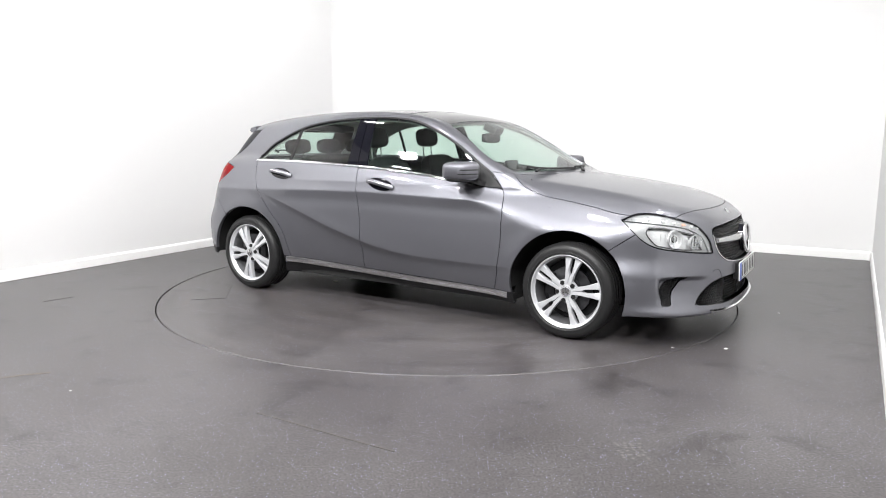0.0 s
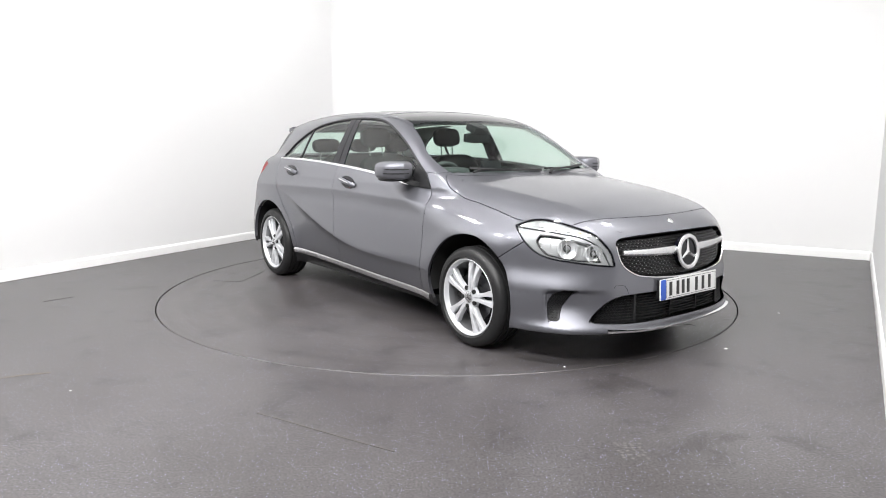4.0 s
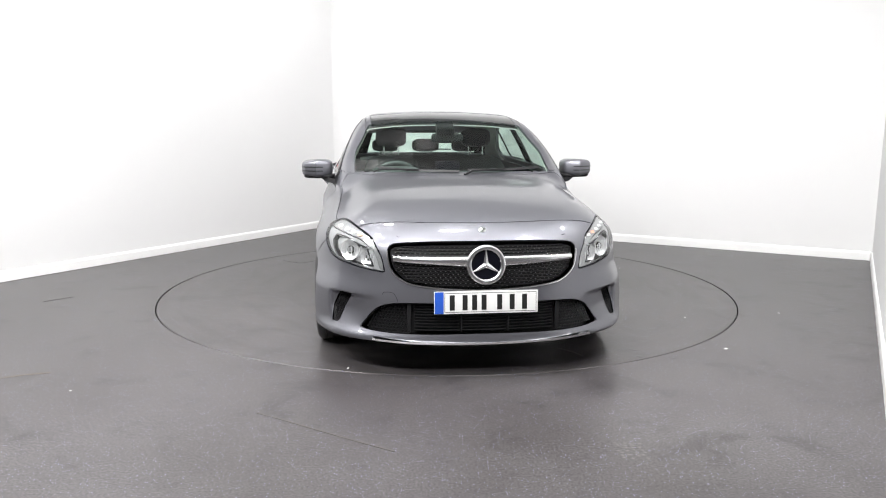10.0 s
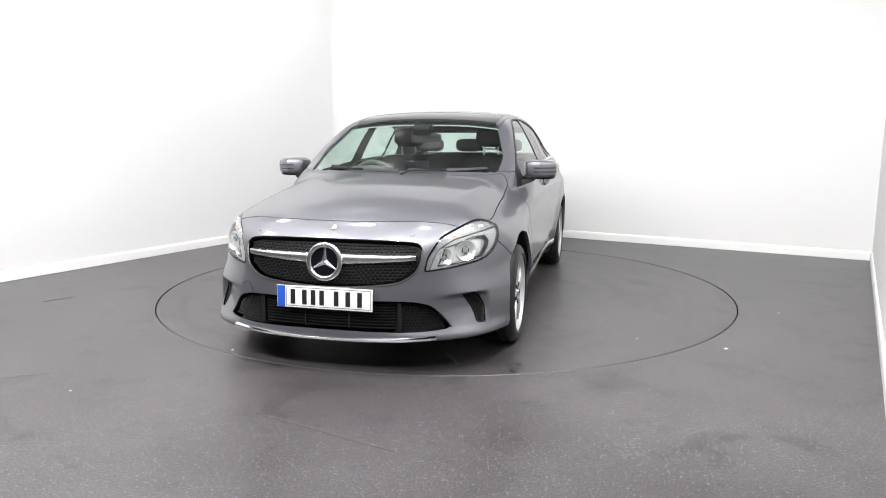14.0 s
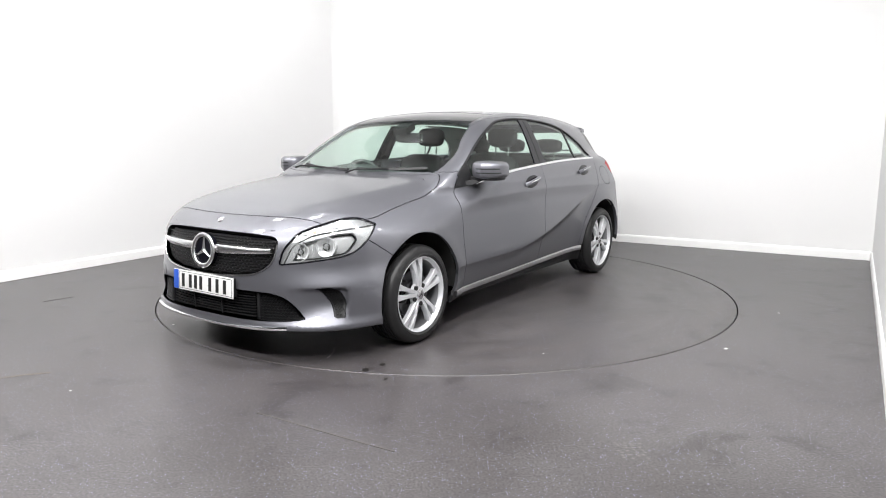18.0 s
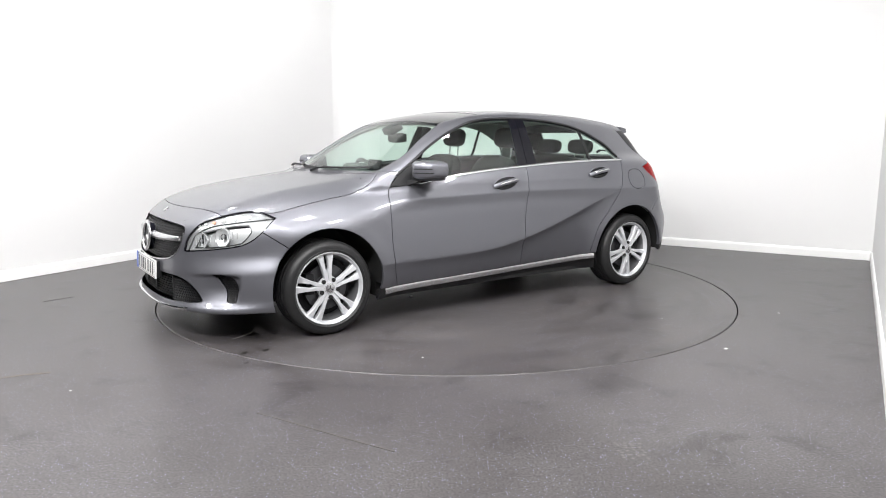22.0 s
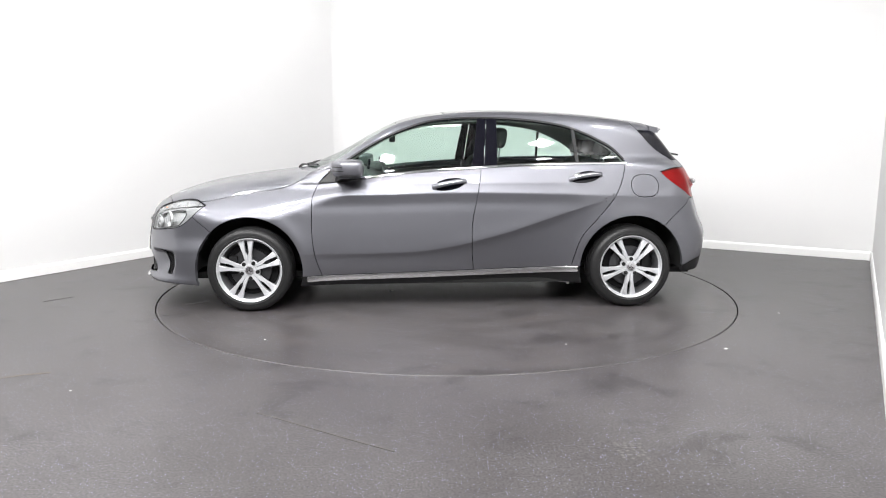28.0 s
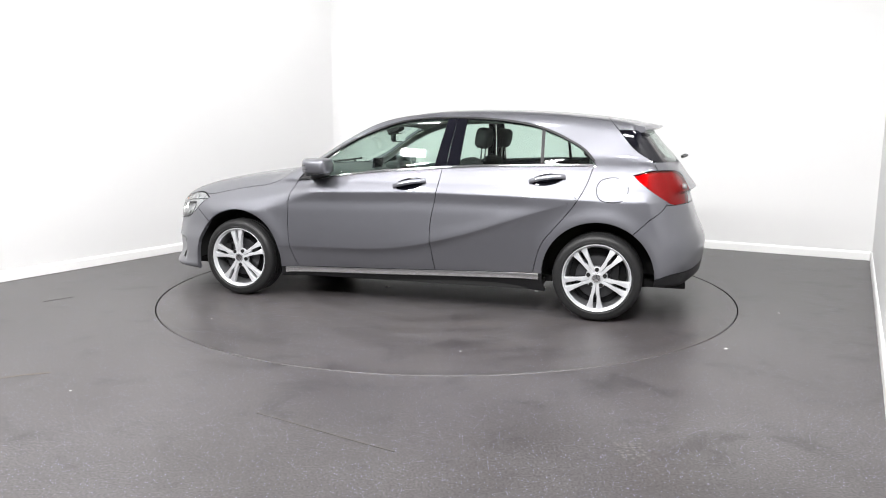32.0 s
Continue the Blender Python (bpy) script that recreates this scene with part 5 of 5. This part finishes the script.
# ---- underside ----
bm = bmesh.new()
box(bm, (0, 0, 0.198), (1.92, 1.56, 0.05), 0.01)
box(bm, (1.46, 0, 0.198), (1.10, 1.04, 0.05), 0.01)
box(bm, (-1.42, 0, 0.210), (1.00, 1.04, 0.05), 0.01)
box(bm, (0.94, 0, 0.55), (0.04, 1.5, 0.7))
box(bm, (-1.78, 0, 0.5), (0.04, 1.2, 0.5))
tagged(part("underbody", bm, UNDER, car, "black coated underbody", smooth=False))
bm = bmesh.new()
cyl(bm, (-1.62, -0.42, 0.235), (-1.62, 0.30, 0.235), 0.10, seg=24)
part("silencer", bm, STEEL, car)
for s in (1, -1):
    bm = bmesh.new()
    box(bm, (-0.90, s * 0.70, 0.168), (0.07, 0.03, 0.022), 0.004)
    box(bm, (-0.93, s * 0.70, 0.152), (0.02, 0.018, 0.02), 0.003)
    part("jacking_point", bm, SATIN, car, "bare metal jacking point under the sill")
for s in (1, -1):
    for ax in (AXLE, -AXLE):
        bm = bmesh.new()
        n = 28
        prof = [(0.375, 0.868), (0.385, 0.80), (0.39, 0.60), (0.37, 0.52)]
        rows = []
        for i in range(n + 1):
            a = radians(-4) + radians(188) * i / n
            edge = sample(SIDE, SX, SZ, ax + 0.375 * math.cos(a), 0.30 + 0.375 * math.sin(a)) - 0.012
            rows.append([bm.verts.new((ax + r * math.cos(a), s * min(y, edge), 0.30 + r * math.sin(a))) for r, y in prof] + [bm.verts.new((ax + 0.03 * math.cos(a), s * 0.50, 0.30 + 0.03 * math.sin(a)))])
        for a, b in zip(rows, rows[1:]):
            for k in range(4):
                bm.faces.new((a[k], b[k], b[k + 1], a[k + 1]))
        part("arch_liner", bm, UNDER, car, "black wheel arch liner")


# ---- wheels ----
def wheel(turn):
    """One alloy wheel about the z axis, outside up, built at the origin."""
    bm = bmesh.new()
    lathe(bm, [(0.2265, -0.004), (0.2275, 0.004), (0.224, 0.007), (0.2185, 0.004), (0.2155, -0.006), (0.2105, -0.016), (0.207, -0.020)], seg=72)
    w = part("wheel", bm, ALLOY, car, "silver five-twin-spoke alloy wheel with a black tyre")
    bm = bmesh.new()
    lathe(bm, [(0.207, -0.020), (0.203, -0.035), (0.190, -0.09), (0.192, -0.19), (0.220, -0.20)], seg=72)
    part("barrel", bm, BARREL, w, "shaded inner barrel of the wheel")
    groove = []
    for z in (-0.045, -0.085, -0.125, -0.165):
        groove += [(0.2945, z + 0.006), (0.287, z + 0.004), (0.287, z - 0.004), (0.2945, z - 0.006)]
    bm = bmesh.new()
    lathe(bm, [(0.221, -0.006), (0.2265, 0.005), (0.237, 0.012), (0.238, 0.0145), (0.242, 0.0145), (0.244, 0.0125), (0.258, 0.012), (0.272, 0.007), (0.284, -0.004), (0.291, -0.016), (0.2945, -0.032)] + groove
          + [(0.2935, -0.185), (0.284, -0.200), (0.25, -0.212), (0.218, -0.20)], seg=96)
    part("tyre", bm, RUBBER, w, "black tyre with grooved tread")
    for k in range(5):
        for sd in (1, -1):
            a0 = radians(turn + 72 * k)
            bm = bmesh.new()
            rows = []
            for i in range(15):
                u = i / 14
                r = 0.040 + u * 0.177
                out = 0.0215 + 0.0110 * u + 0.0275 * u ** 2.2            # outer edge of the pair
                slot = 0.0012 + 0.0108 * min(1, max(0, (r - 0.096) / 0.026)) ** 1.5
                slot -= 0.004 * max(0, (r - 0.185) / 0.032)
                mid_o, hw = sd * (out + slot) / 2, (out - slot) / 2
                z = -0.006 + 0.007 * math.sin(u * math.pi) - 0.006 * u
                prof = [(mid_o - hw, z - 0.034), (mid_o - hw, z - 0.004), (mid_o - hw * 0.8, z), (mid_o + hw * 0.8, z - 0.0015), (mid_o + hw, z - 0.005), (mid_o + hw, z - 0.034)]
                rows.append([bm.verts.new((r * math.cos(a0) - o * math.sin(a0), r * math.sin(a0) + o * math.cos(a0), h)) for o, h in prof])
            for a, b in zip(rows, rows[1:]):
                for j in range(6):
                    bm.faces.new((a[j], a[(j + 1) % 6], b[(j + 1) % 6], b[j]))
            bm.faces.new(rows[0])
            bm.faces.new(rows[-1])
            bmesh.ops.recalc_face_normals(bm, faces=bm.faces)
            part("spoke", bm, ALLOY, w)
        # ink-black plug whose colour holds the shade of a bolt hole
        a = radians(turn + 36 + 72 * k)
        p = Vector((0.056 * math.cos(a), 0.056 * math.sin(a), -0.012))
        bm = bmesh.new()
        cyl(bm, p + Vector((0, 0, -0.02)), p + Vector((0, 0, 0.010)), 0.0135, seg=12)
        part("bolt_hole_shade", bm, INK, w)
    bm = bmesh.new()
    lathe(bm, [(0.0001, -0.004), (0.036, -0.005), (0.05, -0.010), (0.070, -0.014), (0.074, -0.03), (0.0001, -0.035)], seg=40)
    part("hub", bm, ALLOY, w)
    bm = bmesh.new()
    lathe(bm, [(0.0001, 0.003), (0.020, 0.002), (0.027, 0.0005), (0.029, -0.006), (0.029, -0.012)], seg=36)
    part("hub_cap", bm, SATIN, w, "round silver hub cap")
    bm = bmesh.new()
    lathe(bm, [(0.0295, -0.0055), (0.0325, -0.0045), (0.034, -0.0065)], seg=36)
    part("cap_ring", bm, IRON, w)
    for k in range(3):
        a = radians(90 + 120 * k)
        bm = bmesh.new()
        box(bm, (0.011 * math.cos(a), 0.011 * math.sin(a), 0.0032), (0.020, 0.0035, 0.001), 0.0, turn=pose(0, 0, 0, 0, 0, math.degrees(a)))
        part("cap_arm", bm, IRON, w, smooth=False)
    return w


def brake(ax, s, m):
    bm = bmesh.new()
    lathe(bm, [(0.05, -0.045), (0.075, -0.045), (0.078, -0.062), (0.142, -0.062), (0.144, -0.066), (0.142, -0.085), (0.075, -0.085), (0.05, -0.07)], seg=48, m=m, closed=True)
    part("brake_disc", bm, STEEL, car, "steel brake disc behind the spokes")
    bm = bmesh.new()
    box(bm, (-0.115 if ax > 0 else 0.115, 0.03, -0.07), (0.055, 0.13, 0.07), 0.012)
    bmesh.ops.transform(bm, matrix=m, verts=bm.verts)
    part("brake_caliper", bm, IRON, car)
    bm = bmesh.new()
    lathe(bm, [(0.05, -0.10), (0.185, -0.10), (0.186, -0.12), (0.05, -0.13)], seg=40, m=m)
    part("dust_shield", bm, IRON, car)


for s, ax, spin in ((1, AXLE, 24), (1, -AXLE, 52), (-1, AXLE, 6), (-1, -AXLE, 43)):
    # local x points to the viewer's right, y up, z outwards
    m = Matrix(((-s, 0, 0, ax), (0, 0, s, s * 0.868), (0, 1, 0, TRACK_Z + 0.003), (0, 0, 0, 1)))
    w = wheel(spin)
    w.matrix_basis = m
    brake(ax, s, m)

# ---- cabin ----
def seat(x, y, front=True):
    wide = 0.50 if front else 1.18
    bm = bmesh.new()
    blob(bm, (x + 0.24, y, 0.50), (0.52, wide, 0.20), 0.45)
    st = part("front_seat" if front else "rear_bench", bm, FABRIC, car, "black cloth seat with a headrest" if front else "black cloth rear bench with three headrests")
    lean = pose(0, 0, 0, 0, -20, 0)
    bm = bmesh.new()
    blob(bm, (x - 0.075, y, 0.80), (0.15, wide * 0.96, 0.54), 0.5, turn=lean, tweak=lambda v: Vector((v.x + 0.6 * v.y * v.y * (1 if front else 0), v.y * (1 - 0.25 * max(0, v.z)), v.z)))
    part("backrest", bm, FABRIC, st)
    for hy in ((0,) if front else (-0.38, 0, 0.38)):
        top = 1.205 if front else 1.13
        hx = x - 0.235 if front else x - 0.20
        bm = bmesh.new()
        blob(bm, (hx, y + hy, top), (0.10, 0.26, 0.155 if front else 0.12), 0.6, turn=pose(0, 0, 0, 0, -10, 0))
        part("headrest", bm, FABRIC, st)
        for d in (-0.06, 0.06):
            bm = bmesh.new()
            cyl(bm, (hx + 0.012, y + hy + d, top - 0.17), (hx, y + hy + d, top - 0.04), 0.006, seg=10)
            part("headrest_post", bm, SATIN, st)


seat(-0.22, 0.36)
seat(-0.22, -0.36)
seat(-1.05, 0.0, front=False)
bm = bmesh.new()
blob(bm, (0.74, 0, 0.875), (0.55, 1.42, 0.20), 0.5, seg=32, tweak=lambda v: Vector((v.x - 0.25 * v.y * v.y, v.y, v.z + 0.10 * v.x)))
box(bm, (0.50, 0, 0.66), (0.25, 1.38, 0.30), 0.06)
dash = part("dashboard", bm, TRIM, car, "dark grey moulded dashboard")
bm = bmesh.new()
box(bm, (0.545, 0.0, 1.0), (0.022, 0.175, 0.085), 0.008, turn=pose(0, 0, 0, 0, -8, 0))
part("centre_display", bm, GLOSSBLACK, dash)
bm = bmesh.new()
blob(bm, (0.50, -0.36, 0.965), (0.16, 0.34, 0.08), 0.6)
part("instrument_hood", bm, TRIM, dash)
bm = bmesh.new()
SW = pose(0.40, -0.36, 0.865, 0, -68, 0)
lathe(bm, [(0.178 + 0.016 * math.cos(a), 0.014 * math.sin(a)) for a in [2 * math.pi * k / 10 for k in range(10)]], seg=48, m=SW, closed=True)
steer = part("steering_wheel", bm, TRIM, car, "dark three-spoke steering wheel on the driver's side")
bm = bmesh.new()
blob(bm, SW @ Vector((0, 0, -0.01)), (0.05, 0.16, 0.13), 0.6, turn=pose(0, 0, 0, 0, 22, 0))
for a in (0, 180, 270):
    e = SW @ Vector((0.17 * math.cos(radians(a + 0)), 0.17 * math.sin(radians(a)), 0)) if a != 270 else SW @ Vector((-0.17, 0, 0))
    if a in (0, 180):
        e = SW @ Vector((0, 0.17 * (1 if a else -1), 0))
    cyl(bm, SW @ Vector((0, 0, -0.01)), e, 0.014, seg=8)
part("airbag_boss", bm, TRIM, steer)
bm = bmesh.new()
blob(bm, (0.36, 0.02, 1.205), (0.05, 0.235, 0.075), 0.55)
rv = part("rear_view_mirror", bm, BLACK, car)
bm = bmesh.new()
box(bm, (0.335, 0.02, 1.205), (0.006, 0.215, 0.06), 0.002)
part("mirror_glass", bm, MIRROR, rv)
bm = bmesh.new()
box(bm, (0.385, 0.0, 1.272), (0.11, 0.13, 0.055), 0.015, turn=pose(0, 0, 0, 0, 25, 0))
cyl(bm, (0.37, 0.01, 1.27), (0.36, 0.02, 1.21), 0.012, seg=10)
part("sensor_housing", bm, BLACK, rv)
bm = bmesh.new()
box(bm, (-1.48, 0, 1.0), (0.40, 1.25, 0.03), 0.008)
part("parcel_shelf", bm, TRIM, car)

# ================= marks on the floor =================
def scuff(name, pts, wide, mat, label, parent=None, z=0.0012):
    bm = bmesh.new()
    sweep(bm, [Vector((x, y, z)) for x, y in pts], [(-wide / 2, -0.0008), (wide / 2, -0.0008), (wide / 2, 0.0008), (-wide / 2, 0.0008)])
    bmesh.ops.recalc_face_normals(bm, faces=bm.faces)
    return part(name, bm, mat, parent, label, smooth=False)


scuff("hatch_seam", [(-1.35, -1.46), (-1.17, -1.285), (-1.48, -0.955)], 0.007, INK, "dark seam of a floor hatch", turntable)
scuff("pale_scuff", [(1.80, 0.45), (1.87, 0.51), (1.96, 0.55)], 0.009, SCRATCH, "pale scratch on the deck", turntable)
tagged(scuff("floor_seam", [(-2.99, -0.605), (-2.92, -0.53), (-2.845, -0.44)], 0.008, SCUFF, "dark scratch on the grey floor"), kind="structure")
tagged(scuff("floor_scuff", [(-2.30, -2.30), (-2.18, -2.23), (-2.06, -2.19)], 0.012, STAIN, "faint pale scuff on the grey floor"), kind="structure")

tagged(scuff("floor_wear", [(-0.841, -2.726), (-0.699, -2.808), (-0.549, -2.903), (-0.341, -3.03), (-0.198, -3.113)], 0.010, FAINT, "faint pale wear line on the grey floor"), kind="structure")


def scrap(x, y, size, parent=None, mat=PAPER, name="paper_scrap", label="small white scrap lying on the floor", cat="scrap"):
    bm = bmesh.new()
    rnd = random.Random(int(abs(x * 1000 + y * 77)))
    n = 8
    low = [bm.verts.new((x + size * rnd.uniform(0.6, 1.0) * math.cos(6.283 * k / n), y + size * rnd.uniform(0.35, 0.8) * math.sin(6.283 * k / n), 0.0008)) for k in range(n)]
    high = [bm.verts.new(v.co + Vector((0, 0, size * rnd.uniform(0.05, 0.35)))) for v in low]
    bm.faces.new(low[::-1])
    bm.faces.new(high)
    for k in range(n):
        bm.faces.new((low[k], low[(k + 1) % n], high[(k + 1) % n], high[k]))
    ob = part(name, bm, mat, parent, label, smooth=False)
    return ob if parent else tagged(ob, category=cat, group="floor scraps")


scrap(1.63, -1.737, 0.013)
scrap(2.324, -0.893, 0.010)
scrap(-1.82, -2.454, 0.006)
for x, y, r in ((2.031, -0.763, 0.011), (-0.886, -0.35, 0.030), (0.451, 0.175, 0.022), (1.2, 1.5, 0.008), (-0.6, 1.7, 0.008)):
    scrap(x, y, r, turntable, label="small white scrap on the deck", name="deck_scrap")


for x, y, r in ((1.995, 0.860, 0.020), (1.872, 0.875, 0.017), (2.044, 1.037, 0.012)):
    bm = bmesh.new()
    lathe(bm, [(0.0001, 0.0008), (r * 0.8, 0.0008), (r, 0.0003)], seg=14, m=pose(x, y, 0, 0, 0, 40) @ Matrix.Diagonal((1.5, 0.9, 1, 1)))
    part("oil_spot", bm, SPOT, turntable, "small dark oil spot on the deck")


def tread_mark(x, y):
    """A pale print of small worn dabs on the floor."""
    bm = bmesh.new()
    rnd = random.Random(5)
    for i in range(7):
        for j in range(4):
            if rnd.random() < 0.8:
                lathe(bm, [(0.0001, 0.0007), (0.006, 0.0007), (0.0075, 0.0003)], seg=7, m=pose(x - 0.045 + 0.030 * j + rnd.uniform(-0.006, 0.006), y - 0.07 + 0.022 * i + rnd.uniform(-0.005, 0.005), 0, 0, 0, rnd.uniform(0, 90)))
    tagged(part("floor_print", bm, PALEDAB, None, "pale worn print of small dabs on the grey floor"), kind="structure")


tread_mark(0.730, -3.090)


# ================= what moves =================
def motions():
    rows_car, rows_table = [], []
    for i in range(0, 33):
        a = -31.776 - 5.1574 * i
        c, s = math.cos(radians(a)), math.sin(radians(a))
        rows_car.append((float(i), pose(c * 0.074 + s * 0.067, s * 0.074 - c * 0.067, 0, 0, 0, a)))
        rows_table.append((float(i), pose(0, 0, 0, 0, 0, a)))
    walk(car, rows_car)
    walk(turntable, rows_table)


motions()
